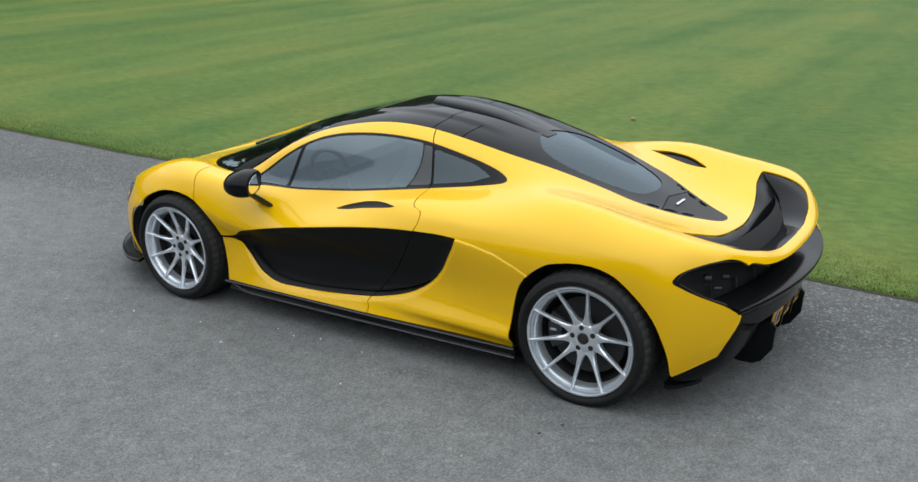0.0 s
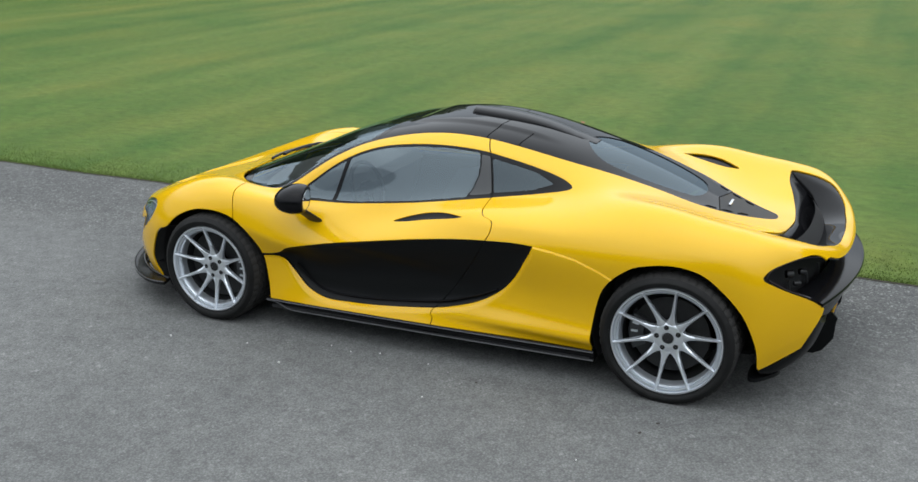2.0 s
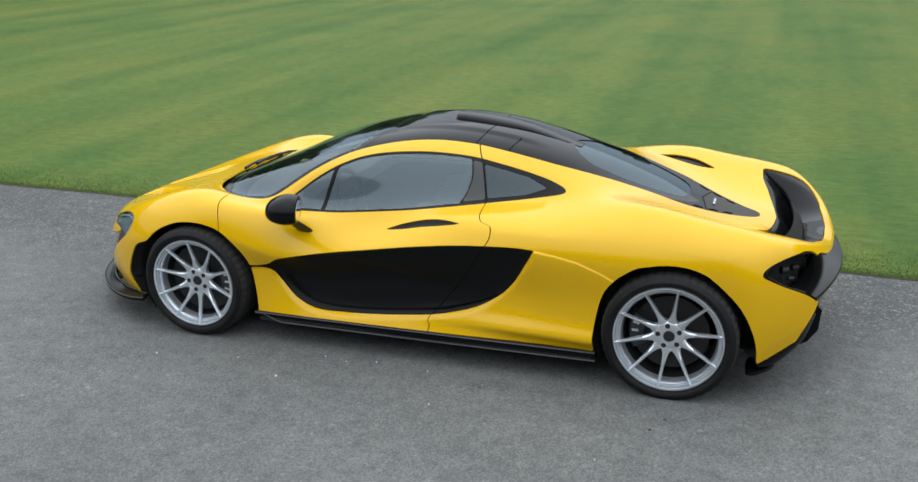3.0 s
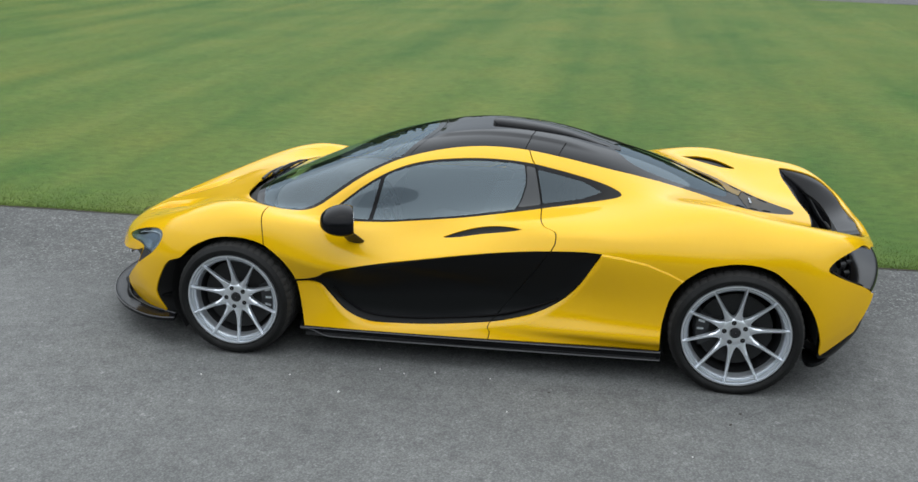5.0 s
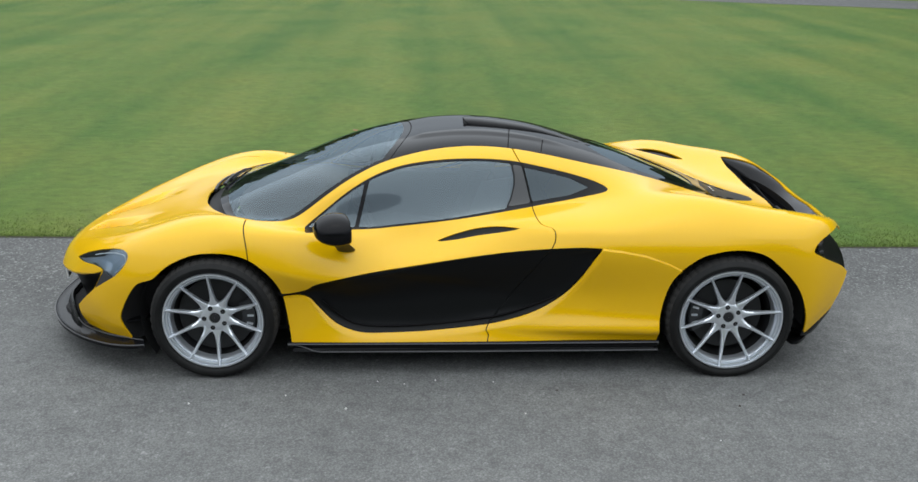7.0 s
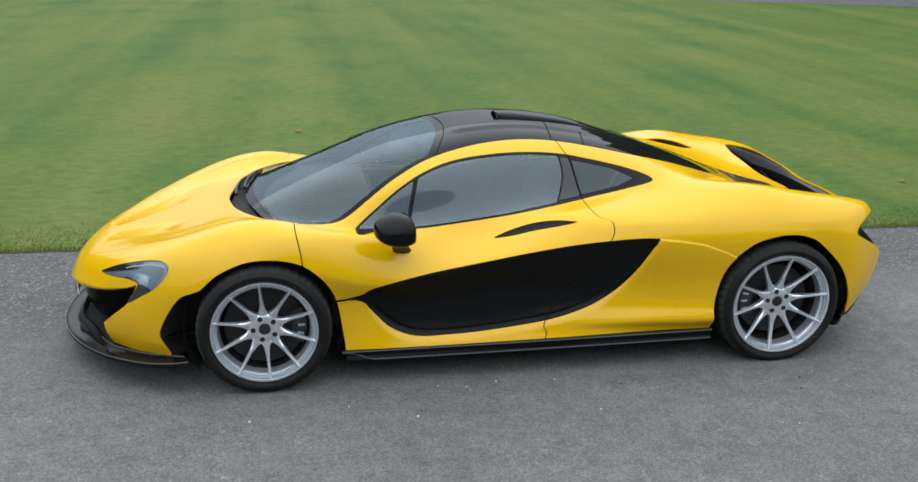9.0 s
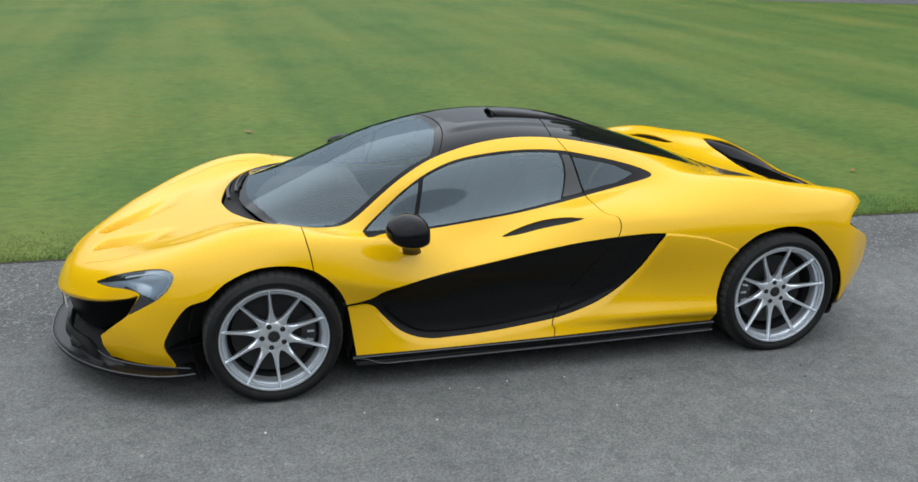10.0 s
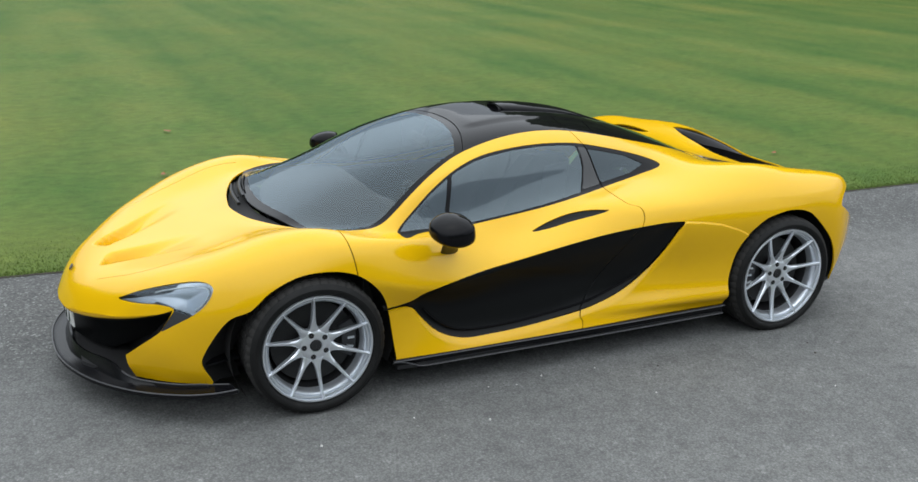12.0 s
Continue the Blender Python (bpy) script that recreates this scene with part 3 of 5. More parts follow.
# canopy: cowl, windscreen with its black border, roof, engine cover and rear glass
screen_top = lambda q: q[:, 0] + .335 + .43 * q[:, 1] ** 2  # noqa: E731
rim = lambda q: -to_line(above(q), CANOPY, True)  # noqa: E731
sheet.cut(lambda q: q[:, 0] + 1.425 - .36 * q[:, 1] ** 2, "cowl", ("canopy",))
sheet.cut(screen_top, "screen_border", ("canopy",))
sheet.cut(lambda q: -np.minimum.reduce([rim(q) - .028, -screen_top(q) - .045, q[:, 0] + 1.425 - .36 * q[:, 1] ** 2 - .045]), "windscreen", ("screen_border",))
sheet.gap(screen_top, .003, "screen_seam", ("canopy", "screen_border"))
sheet.gap(lambda q: q[:, 0] - .235 + .10 * q[:, 1], .003, "roof_seam", ("canopy",))
sheet.cut(lambda q: q[:, 0] - .235 + .10 * q[:, 1], "roof", ("canopy",))
sheet.gap(lambda q: q[:, 0] - .44 + .16 * q[:, 1], .003, "cover_seam", ("canopy",), lambda q: .24 - q[:, 1])
sheet.cut(lambda q: to_line(above(q), curve([(.66, -.05), (.67, .08), (.78, .235), (.95, .265), (1.12, .235), (1.27, .165), (1.315, .06), (1.32, -.05),
                                             (1.32, -.05), (.66, -.05)], 4, True), True), "rear_glass", ("canopy",))
sheet.gap(lambda q: q[:, 0] - 1.385 - .2 * q[:, 1], .003, "deck_seam", ("canopy",))
for x0 in (1.335, 1.415, 1.49):
    y0 = .256 - .56 * (x0 - 1.30)
    slot = [(x0, y0), (x0 + .07, y0 - .041), (x0 + .072, y0 - .064), (x0 + .03, y0 - .050)]
    sheet.cut(lambda q: to_line(above(q), slot, True), "deck_louvre", ("canopy",))
sheet.cut(lambda q: 1.385 + .2 * q[:, 1] - q[:, 0], "engine_deck", ("canopy",))
sheet.cut(lambda q: 0 * q[:, 0] - 1, "engine_cover", ("canopy",))
# side windows
bar_f = lambda q: q[:, 0] + .556 + .24 * (.978 - q[:, 2])  # noqa: E731
inset = lambda q: to_line(side(q), WINDOW, True) + .010  # noqa: E731
b_post = lambda q: q[:, 0] - np.interp(q[:, 2], [.82, .88, .95, 1.0, 1.06], [.158, .195, .215, .214, .200])  # noqa: E731
seam_r = lambda q: q[:, 0] - np.interp(q[:, 2], REAR_SEAM[::-1, 1], REAR_SEAM[::-1, 0])  # noqa: E731
sheet.cut(lambda q: np.maximum(inset(q), bar_f(q) + .012), "quarter_light", ("window_trim",))
sheet.cut(lambda q: np.maximum.reduce([inset(q), -bar_f(q) + .010, b_post(q)]), "door_glass", ("window_trim",))
sheet.cut(lambda q: np.maximum(inset(q) + .010 + .022 * np.clip((q[:, 0] - .52) / .14, 0, 1), -seam_r(q) + .006), "rear_quarter_glass", ("window_trim",))
sheet.cut(lambda q: np.maximum.reduce([inset(q) + .006, -b_post(q) + .008, seam_r(q) + .006]), "pillar_cover", ("window_trim",))
sheet.gap(seam_r, .003, "door_seal", ("window_trim", "body"))
sheet.cut(lambda q: q[:, 2] - .5, "sill_seal", ("door_seal",))
sheet.gap(seam_r, .002, "panel_seal", ("side_panel",))
seam_f = lambda q: q[:, 0] - np.interp(q[:, 2], FRONT_SEAM[::-1, 1], FRONT_SEAM[::-1, 0])  # noqa: E731
sheet.gap(seam_f, .003, "wing_seal", ALL, lambda q: np.maximum.reduce([.745 - q[:, 1], q[:, 2] - .81, .58 - q[:, 2]]))
lid = curve([(-2.20, .30), (-2.05, .455), (-1.88, .545), (-1.70, .60), (-1.50, .645), (-1.33, .665)], 5)
sheet.gap(lambda q: np.where((q[:, 2] > .5) & (q[:, 0] < -1.25), q[:, 1] - np.interp(q[:, 0], lid[:, 0], lid[:, 1]), 9.0), .0016, "lid_seal", ALL, lambda q: np.maximum(q[:, 0] + 1.33, -2.2 - q[:, 0]))
sheet.cut(lambda q: np.maximum(seam_f(q), -9 + 0 * q[:, 0]), "front_clamshell", ALL)
sheet.cut(seam_r, "door", ALL)
sheet.cut(lambda q: q[:, 0] * 0 - 1, "rear_clamshell", ALL)
sheet.cut(lambda q: np.maximum(to_line(above(q), VENT, True), (.7 - q[:, 2]) * 9), "vent", ("rear_clamshell",))
beside = lambda q: np.where(q[:, 1] > .6, np.abs(to_line(side(q), PANEL, True)), 9.0)  # noqa: E731
for level in (.030, .020, .012, .006):
    sheet.score(beside, level, ("door", "rear_clamshell"))
for level in (-.003, .0, .005, .010):
    sheet.score(quarter_crease, level, ("rear_clamshell",))
before = np.array(sheet.p)
SHEET = pressed(before)
sheet.p = [tuple(v) for v in SHEET]
flat, NORMAL = np.array(sheet.n), sheet.normals()
flat = flat / np.maximum(np.linalg.norm(flat, axis=1, keepdims=True), 1e-9)
flat[np.sum(flat * NORMAL, 1) < 0] *= -1
calm = (np.abs(SHEET - before).max(1) < 1e-6) & (beside(before) > .032) & (np.abs(quarter_crease(before)) > .02) & (np.sum(flat * NORMAL, 1) > .9)
NORMAL[calm] = flat[calm]
CALM = calm
if NORMAL[np.argmax(SHEET[:, 2])][2] < 0:
    NORMAL = -NORMAL
    sheet.f = [f[::-1] for f in sheet.f]


def shell(name, labels, mat, parent, halves=(-1, 1), thick=.008, sink=0.0, label=""):
    """One panel from the faces of these labels: the outer skin with its edges turned in. sink: how far it lies below the body's surface, or a rule for it."""
    verts, polys, facing, ids = [], [], [], {}
    for s in halves:
        want = labels[s] if isinstance(labels, dict) else labels
        faces = [f for f, t in zip(sheet.f, sheet.tag) if t in want]
        used = sorted({v for f in faces for v in f})
        spot = {v: k for k, v in enumerate(used)}
        p, n = SHEET[used], NORMAL[used].copy()
        own = np.zeros_like(n)
        for f in faces:
            ring = SHEET[list(f)]
            area = np.cross(ring, np.roll(ring, -1, 0)).sum(0)
            for v in f:
                own[spot[v]] += area
        own = own / np.maximum(np.linalg.norm(own, axis=1, keepdims=True), 1e-12)
        rough = ~CALM[used] & (np.sum(own * n, 1) > .5)
        n[rough] = own[rough]
        depth = sink(p)[:, None] if callable(sink) else sink
        top = p - n * depth
        count = {}
        for f in faces:
            for k, v in enumerate(f):
                w = f[(k + 1) % len(f)]
                key = (min(v, w), max(v, w))
                count[key] = None if key in count else (v, w)
        border = [e for e in count.values() if e and not (abs(SHEET[e[0]][1]) < 1e-6 and abs(SHEET[e[1]][1]) < 1e-6)]
        here = {}
        for v in used:
            q = top[spot[v]] * (1, s, 1)
            if abs(q[1]) < 1e-6 and len(halves) > 1:
                if v not in ids:
                    ids[v] = len(verts)
                    verts.append(q)
                here[v] = ids[v]
            else:
                here[v] = len(verts)
                verts.append(q)
        polys += [tuple(here[v] for v in (f if s > 0 else f[::-1])) for f in faces]
        facing += [tuple(n[spot[v]] * (1, s, 1)) for f in faces for v in (f if s > 0 else f[::-1])]
        low = {}
        for v, w in border:
            for u in (v, w):
                if u not in low:
                    low[u] = len(verts)
                    verts.append((top[spot[u]] - n[spot[u]] * thick) * (1, s, 1))
            quad = (here[w], here[v], low[v], low[w])
            quad = quad if s > 0 else quad[::-1]
            polys.append(quad)
            a, b, c = (np.array(verts[k]) for k in quad[:3])
            turned = np.cross(b - a, c - a)
            facing += [tuple(turned / max(np.linalg.norm(turned), 1e-12))] * 4
    me = bpy.data.meshes.new(name)
    me.from_pydata([tuple(v) for v in verts], [], polys)
    me.materials.append(mat)
    me.shade_smooth()
    if not callable(sink):
        me.normals_split_custom_set(facing)
    ob = new(name, me)
    ob.parent = parent
    return tagged(ob, label)


car = tagged(new("sports_car"), "low yellow sports car with black roof parked on asphalt", "car")


def panel_depth(p):
    """The black side channel: hollow, with a fold running down towards the rear."""
    inside = np.maximum(-to_line(p[:, [0, 2]], PANEL, True), 0)
    fold = np.interp(p[:, 0], [-.9, -.48, .18, .5], [.62, .540, .420, .36]) - p[:, 2]
    lip = np.exp(-inside / .02)
    return .010 + .014 * (1 - lip) + .006 * ease((fold + .05) / .07) * (1 - .75 * ease(fold / .20)) * (1 - lip)


shell("front_clamshell", ("front_clamshell",), YELLOW, car, label="glossy yellow front body with bonnet and wings")
shell("rear_clamshell", {-1: ("rear_clamshell", "vent"), 1: ("rear_clamshell",)}, YELLOW, car, label="glossy yellow rear body with wide haunches")
shell("haunch_vent", ("vent",), BLACK, car, (1,), .012, .012, "black vent let into one haunch")
for s in (-1, 1):
    door = shell("door", ("door",), YELLOW, car, (s,), label="closed yellow door with a slim slot handle")
    shell("door_handle", ("door_handle",), BLACK_PANEL, door, (s,), .004, lambda p: .005 + .35 * np.maximum(-to_line(p[:, [0, 2]], HANDLE, True), 0), "black recessed handle slot")
    shell("door_seal", ("door_seal",), RUBBER, door, (s,), .01, .009, "dark shut line")
    shell("sill_seal", ("sill_seal",), RUBBER, door, (s,), .01, .009, "dark shut line")
    shell("wing_seal", ("wing_seal",), RUBBER, door, (s,), .01, .009, "dark shut line")
    shell("lid_seal", ("lid_seal",), RUBBER, car, (s,), .008, .0035, "fine shut line of the front lid")
    shell("side_panel", ("side_panel",), BLACK_PANEL, car, (s,), .03, panel_depth, "deep gloss black side channel")
    shell("panel_seal", ("panel_seal",), RUBBER, car, (s,), .01, lambda p: panel_depth(p) + .005, "dark shut line across the side channel")
    low = curve([(-.79, .40), (-.70, .315), (-.60, .268), (-.44, .258), (-.225, .268), (.021, .294), (.174, .322), (.327, .372), (.43, .418)], 5)
    skin = SHEET[(SHEET[:, 2] < .75) & (SHEET[:, 1] > .7)]
    bm = bmesh.new()
    path = []
    for x, z in low:
        q = skin[np.argmin((skin[:, 0] - x) ** 2 + (skin[:, 2] - z) ** 2)]
        path.append((x, s * (q[1] - .012), z))
    tube(bm, path, .006, 8)
    part("channel_lip", bm, CARBON_GLOSS, car, "thin gloss black lip along the side channel")
    shell("window_trim", ("window_trim",), TRIM, car, (s,), .006, .002, "black window surround")
    shell("pillar_cover", ("pillar_cover",), BPOST, car, (s,), .004, .001, "gloss black pillar cover")
    for nm in ("quarter_light", "door_glass", "rear_quarter_glass"):
        shell(nm, (nm,), GLASS_REAR if nm == "rear_quarter_glass" else GLASS, car, (s,), .004, .004, "dark tinted glass")
    lamp = shell("headlight", ("headlight",), CLEAR, car, (s,), .004, .002, "clear headlight lens over a pale reflector")
    shell("reflector", ("headlight",), REFLECTOR, lamp, (s,), .01, lambda p: .010 + .22 * np.maximum(-to_line(p[:, [0, 2]], LAMP, True), 0))
    shell("lamp_tail", ("lamp_tail",), GUNMETAL, lamp, (s,), .008, .003, "dark lower tail of the headlight")
    shell("lamp_hood", ("headlight",), MATT, lamp, (s,), .004, lambda p: .009 + .6 * np.clip(p[:, 2] - np.interp(p[:, 0], [-2.14, -2.04, -1.93, -1.85], [.522, .570, .612, .672]), -.2, 0) * -1, "black hood inside the headlight")
    bm = bmesh.new()
    path = []
    for x, z in curve([(-1.99, .588), (-1.926, .612), (-1.85, .632), (-1.796, .633), (-1.786, .610), (-1.806, .578), (-1.852, .532)], 5):
        k = np.argmin((SHEET[:, 0] - x) ** 2 + (SHEET[:, 2] - z) ** 2 + (SHEET[:, 1] < .4))
        path.append(tuple((SHEET[k] - NORMAL[k] * .006) * (1, s, 1)))
    for _ in range(2):
        path = [path[0]] + [tuple((np.array(a) + 2 * np.array(b) + np.array(c)) / 4) for a, b, c in zip(path, path[1:], path[2:])] + [path[-1]]
    tube(bm, path, .003, 8)
    part("light_strip", bm, LED, lamp, "pale light guide along the lamp's edge")
    bm = bmesh.new()
    lathe(bm, [(.036, -.004), (.040, 0), (.038, .006), (.030, .008), (.020, .002), (.001, -.004)], 28)
    part("projector", bm, CHROME, lamp, "round projector lens", m=pose(-1.845, s * .742, .586, -30, 0, s * 38 + (180 if s > 0 else 0)))
shell("cowl", ("cowl",), MATT, car, label="black cowl below the windscreen", sink=.03)
shell("screen_border", ("screen_border",), BLACK, car, sink=.001)
shell("windscreen", ("windscreen",), SCREEN, car, sink=.001, thick=.004, label="lightly tinted windscreen")
shell("roof", ("roof",), BLACK, car, label="gloss black carbon roof")
shell("engine_cover", ("engine_cover",), BLACK, car, label="gloss black engine cover")
shell("engine_deck", ("engine_deck",), DECK, car, label="satin black engine deck with slots")
shell("rear_glass", ("rear_glass",), GLASS_DARK, car, sink=.004, label="dark glass over the engine")
for s in (-1, 1):
    shell("deck_louvre", ("deck_louvre",), MATT, car, (s,), .02, .014, "dark slots let into the engine deck")
for nm in ("screen_seam", "roof_seam", "deck_seam"):
    shell(nm, (nm,), RUBBER, car, thick=.01, sink=.007)
for s in (-1, 1):
    shell("cover_seam", ("cover_seam",), RUBBER, car, (s,), .01, .007)


def on_body(x, y):
    """The body's height at a place seen from above."""
    k = np.argsort((SHEET[:, 0] - x) ** 2 + (SHEET[:, 1] - abs(y)) ** 2 - .02 * SHEET[:, 2])[:4]
    return float(SHEET[k, 2].max())


# ---- car: wheels ----
def wheel(name, x, y, hub, lip_r, tyre_r, width, turn, disc_r):
    """A wheel with its face towards -y in its own frame."""
    s = -1 if y < 0 else 1
    at = pose(x, y, hub, 0, turn if s < 0 else -turn, 0 if s < 0 else 180)
    bm = bmesh.new()
    r = lip_r
    lathe(bm, [(r + .004, .016), (r + .005, .002), (r + .001, -.004), (r - .006, -.004), (r - .008, .001), (r - .0095, .013), (r - .012, .014), (r - .0135, .006), (r - .020, .008),
               (r - .0225, .021), (r - .025, .022), (r - .027, .016), (r - .032, .024), (r - .035, .050), (r - .038, .072)], 96)
    root = part(name, bm, SILVER, car, "silver ten-spoke alloy wheel with a black tyre", m=at)
    bm = bmesh.new()
    lathe(bm, [(r - .038, .071), (r - .042, .080), (r - .050, .19), (r - .03, .20)], 96)
    part("barrel", bm, BARREL, root, "dark inner barrel of the wheel")
    bm = bmesh.new()
    t, w = tyre_r, width
    grooves = []
    for k in range(5):
        g = .045 + (w - .09) * k / 4
        grooves += [(t, g - .005), (t - .007, g - .004), (t - .007, g + .004), (t, g + .005)]
    lathe(bm, [(r, .03), (r + .003, .004), (r + .010, -.005), (r + .013, -.0052), (r + .016, -.0085), (r + .030, -.013), (t - .034, -.0125), (t - .031, -.0095), (t - .020, -.004), (t - .0135, .003), (t - .0135, w - .003),
               (t - .03, w + .01), (r + .03, w + .012), (r, w - .03)], 96)
    tyre = part("tyre", bm, TYRE, root, "black low-profile tyre")
    bm = bmesh.new()
    lathe(bm, [(t - .016, .002), (t - .012, .005), (t - .003, .022)] + grooves + [(t - .003, w - .022), (t - .012, w - .005), (t - .016, w - .002)], 192, notch=.005)
    part("tread", bm, DUSTY, tyre, "dusty grey tread blocks")
    bm = bmesh.new()
    rows = []
    for k in range(21):
        u = k / 20
        q = .058 + (r - .063) * u ** 1.25
        half = .0058 + .0062 * (1 - u) + .0140 * math.exp(-(q - .076) / .017 if q > .076 else 0)
        face = .050 - .056 * u ** 1.5
        deep = .032 - .016 * u
        rows.append([(-half, face + .0065, q), (-half * .5, face + .0008, q), (0, face, q), (half * .5, face + .0008, q), (half, face + .0065, q), (half * 1.12, face + deep, q), (-half * 1.12, face + deep, q)])
    loft(bm, rows)
    spoke = part("spoke", bm, SILVER, root)
    for k in range(1, 10):
        o = new("spoke", spoke.data)
        o.parent = root
        o.matrix_local = pose(0, 0, 0, 0, 36 * k, 0)
    bm = bmesh.new()
    lathe(bm, [(.080, .082), (.084, .068), (.080, .056), (.070, .0485), (.050, .0450), (.034, .0440), (.029, .046), (.027, .056), (.001, .056)], 48)
    part("hub", bm, SILVER, root)
    bm = bmesh.new()
    lathe(bm, [(.026, .058), (.026, .046), (.022, .0425), (.001, .0415)], 32)
    part("centre_cap", bm, MATT, root, "small black centre cap")
    bm = bmesh.new()
    lathe(bm, [(.0125, .056), (.0125, .0440), (.0110, .0430), (.0075, .0436), (.001, .0436)], 14)
    bolt = part("wheel_bolt", bm, MATT, root, "dark wheel bolt", m=pose(.055 * math.sin(radians(54)), 0, .055 * math.cos(radians(54))))
    for k in range(1, 5):
        o = new("wheel_bolt", bolt.data)
        o.parent = root
        a = radians(54 + 72 * k)
        o.matrix_local = pose(.055 * math.sin(a), 0, .055 * math.cos(a))
    bm = bmesh.new()
    lathe(bm, [(.075, .105), (disc_r, .105), (disc_r, .135), (.075, .135)], 64, closed=True)
    for k in range(48):
        a, q = radians(7.5 * k), disc_r * (.55 + .13 * (k % 4))
        box(bm, (.008, .002, .008), pose(q * math.sin(a), .1045, q * math.cos(a)))
    part("brake_disc", bm, CARBON, root, "dark carbon brake disc")
    bm = bmesh.new()
    rows = []
    for k in range(9):
        a = radians((62 if x < 0 else 242) + 56 * k / 8 - turn)
        rows.append([(q * math.sin(a), y0, q * math.cos(a)) for q, y0 in ((disc_r - .06, .085), (disc_r + .006, .080), (disc_r + .018, .095), (disc_r + .018, .15), (disc_r - .05, .155))])
    loft(bm, rows)
    caliper = part("brake_caliper", bm, GUNMETAL, root, "dark brake caliper")
    for step in (-14, 0, 14):
        bm = bmesh.new()
        a = radians((90 if x < 0 else 270) + step - turn)
        box(bm, (.012, .008, .034), pose((disc_r - .018) * math.sin(a), .080, (disc_r - .018) * math.cos(a), 0, math.degrees(a), 0), .003)
        part("caliper_bridge", bm, SILVER, caliper, "pale caliper bolt")
    return root


for s in (-1, 1):
    wheel("wheel", -1.335, s * .943, .320, .254, .325, .245, -4, .195)
    wheel("wheel", 1.335, s * .945, .320, .268, .336, .315, 8, .19)

# wheel houses, floor and inner walls
for s in (-1, 1):
    for x, z, r in ((-1.335, .33, .385), (1.345, .335, .392)):
        bm = bmesh.new()
        rows = []
        for k in range(25):
            a = radians((-118 if x > 0 else -125) + (218 if x > 0 else 240) * k / 24)
            stretch = 1.0 + (.06 if x > 0 else .02) * max(0.0, -math.cos(a))
            rows.append([(x + r * stretch * math.sin(a), s * yy, z + r * math.cos(a)) for yy in (.875, .86, .60, .50)])
        loft(bm, rows, closed=False)
        part("wheel_house", bm, MATT, car, "matt black wheel arch liner")
bm = bmesh.new()
loft(bm, [[(-2.30, y, z) for y, z in ((-.33, .145), (.33, .145), (.33, .165), (-.33, .165))],
          [(-2.12, y, z) for y, z in ((-.60, .145), (.60, .145), (.60, .165), (-.60, .165))],
          [(-1.80, y, z) for y, z in ((-.60, .14), (.60, .14), (.60, .16), (-.60, .16))],
          [(-.96, y, z) for y, z in ((-.60, .13), (.60, .13), (.60, .15), (-.60, .15))],
          [(-.94, y, z) for y, z in ((-.90, .13), (.90, .13), (.90, .15), (-.90, .15))],
          [(.95, y, z) for y, z in ((-.90, .13), (.90, .13), (.90, .15), (-.90, .15))],
          [(.97, y, z) for y, z in ((-.56, .13), (.56, .13), (.56, .15), (-.56, .15))],
          [(1.86, y, z) for y, z in ((-.56, .16), (.56, .16), (.56, .18), (-.56, .18))]])
part("floor_pan", bm, MATT, car, "flat black underbody")
for x0, x1, z1 in ((-1.02, -1.0, .70), (.40, .42, .84), (1.80, 1.82, .66)):
    bm = bmesh.new()
    box(bm, (.02, 1.16, z1 - .14), pose((x0 + x1) / 2, 0, .14 + (z1 - .14) / 2))
    part("bulkhead", bm, MATT, car, "matt black bulkhead")

# ---- car: front end ----
lip = curve([(-2.355, 0, .382), (-2.335, .15, .390), (-2.30, .27, .405), (-2.215, .43, .430), (-2.10, .59, .463), (-1.99, .695, .496), (-1.94, .74, .515)], 5)


def across(line):
    """A half line carried over to the other side."""
    return [(x, -y, z) for x, y, z in line[::-1]] + [(x, y, z) for x, y, z in line[1:]]


bm = bmesh.new()
rows = []
for x, y, z in across([tuple(p) for p in lip]):
    h = abs(y) / .74
    low = .185 + (z - .21) * min(max((h - .42) / .56, 0), 1)
    mid = (x + .020 + .05 * h, y * (1 - .10 * h), z - .035)
    rows.append([(x + .006, y * .995, z + .004), (x + .012, y * .99, z - .012), mid, (mid[0] + .012 + .08 * h, y * (.97 - .12 * h), (z + low) / 2 - .02), (mid[0] + .03 + .12 * h, y * (.94 - .14 * h), low)])
loft(bm, rows, closed=False)
part("front_grille", bm, BLACK_PANEL, car, "black nose insert below the bonnet lip")
bm = bmesh.new()
rows = []
for x, y, z in across([tuple(p) for p in lip]):
    h = abs(y) / .74
    k = max(0.0, 1 - h ** 4)
    rows.append([(x - .003 * k, y, z + .010), (x - .010 * k, y, z - .002 * k), (x - .011 * k, y * .999, z - .014 * k), (x - .003 * k, y * .997, z - .025 * k), (x + .012, y * .99, z - .031 * k), (x + .05, y * .96, z - .028 * k)])
loft(bm, rows, closed=False)
part("bonnet_lip", bm, YELLOW, car, "rounded yellow lip of the nose")
bm = bmesh.new()
rows = [[(x + .24, y * .93, .135), (x + .22, y * .95, .30), (x + .20, y * .97, z + .02)] for x, y, z in across([tuple(p) for p in lip])]
loft(bm, rows, closed=False)
part("intake_wall", bm, MATT, car, "dark radiator intake")
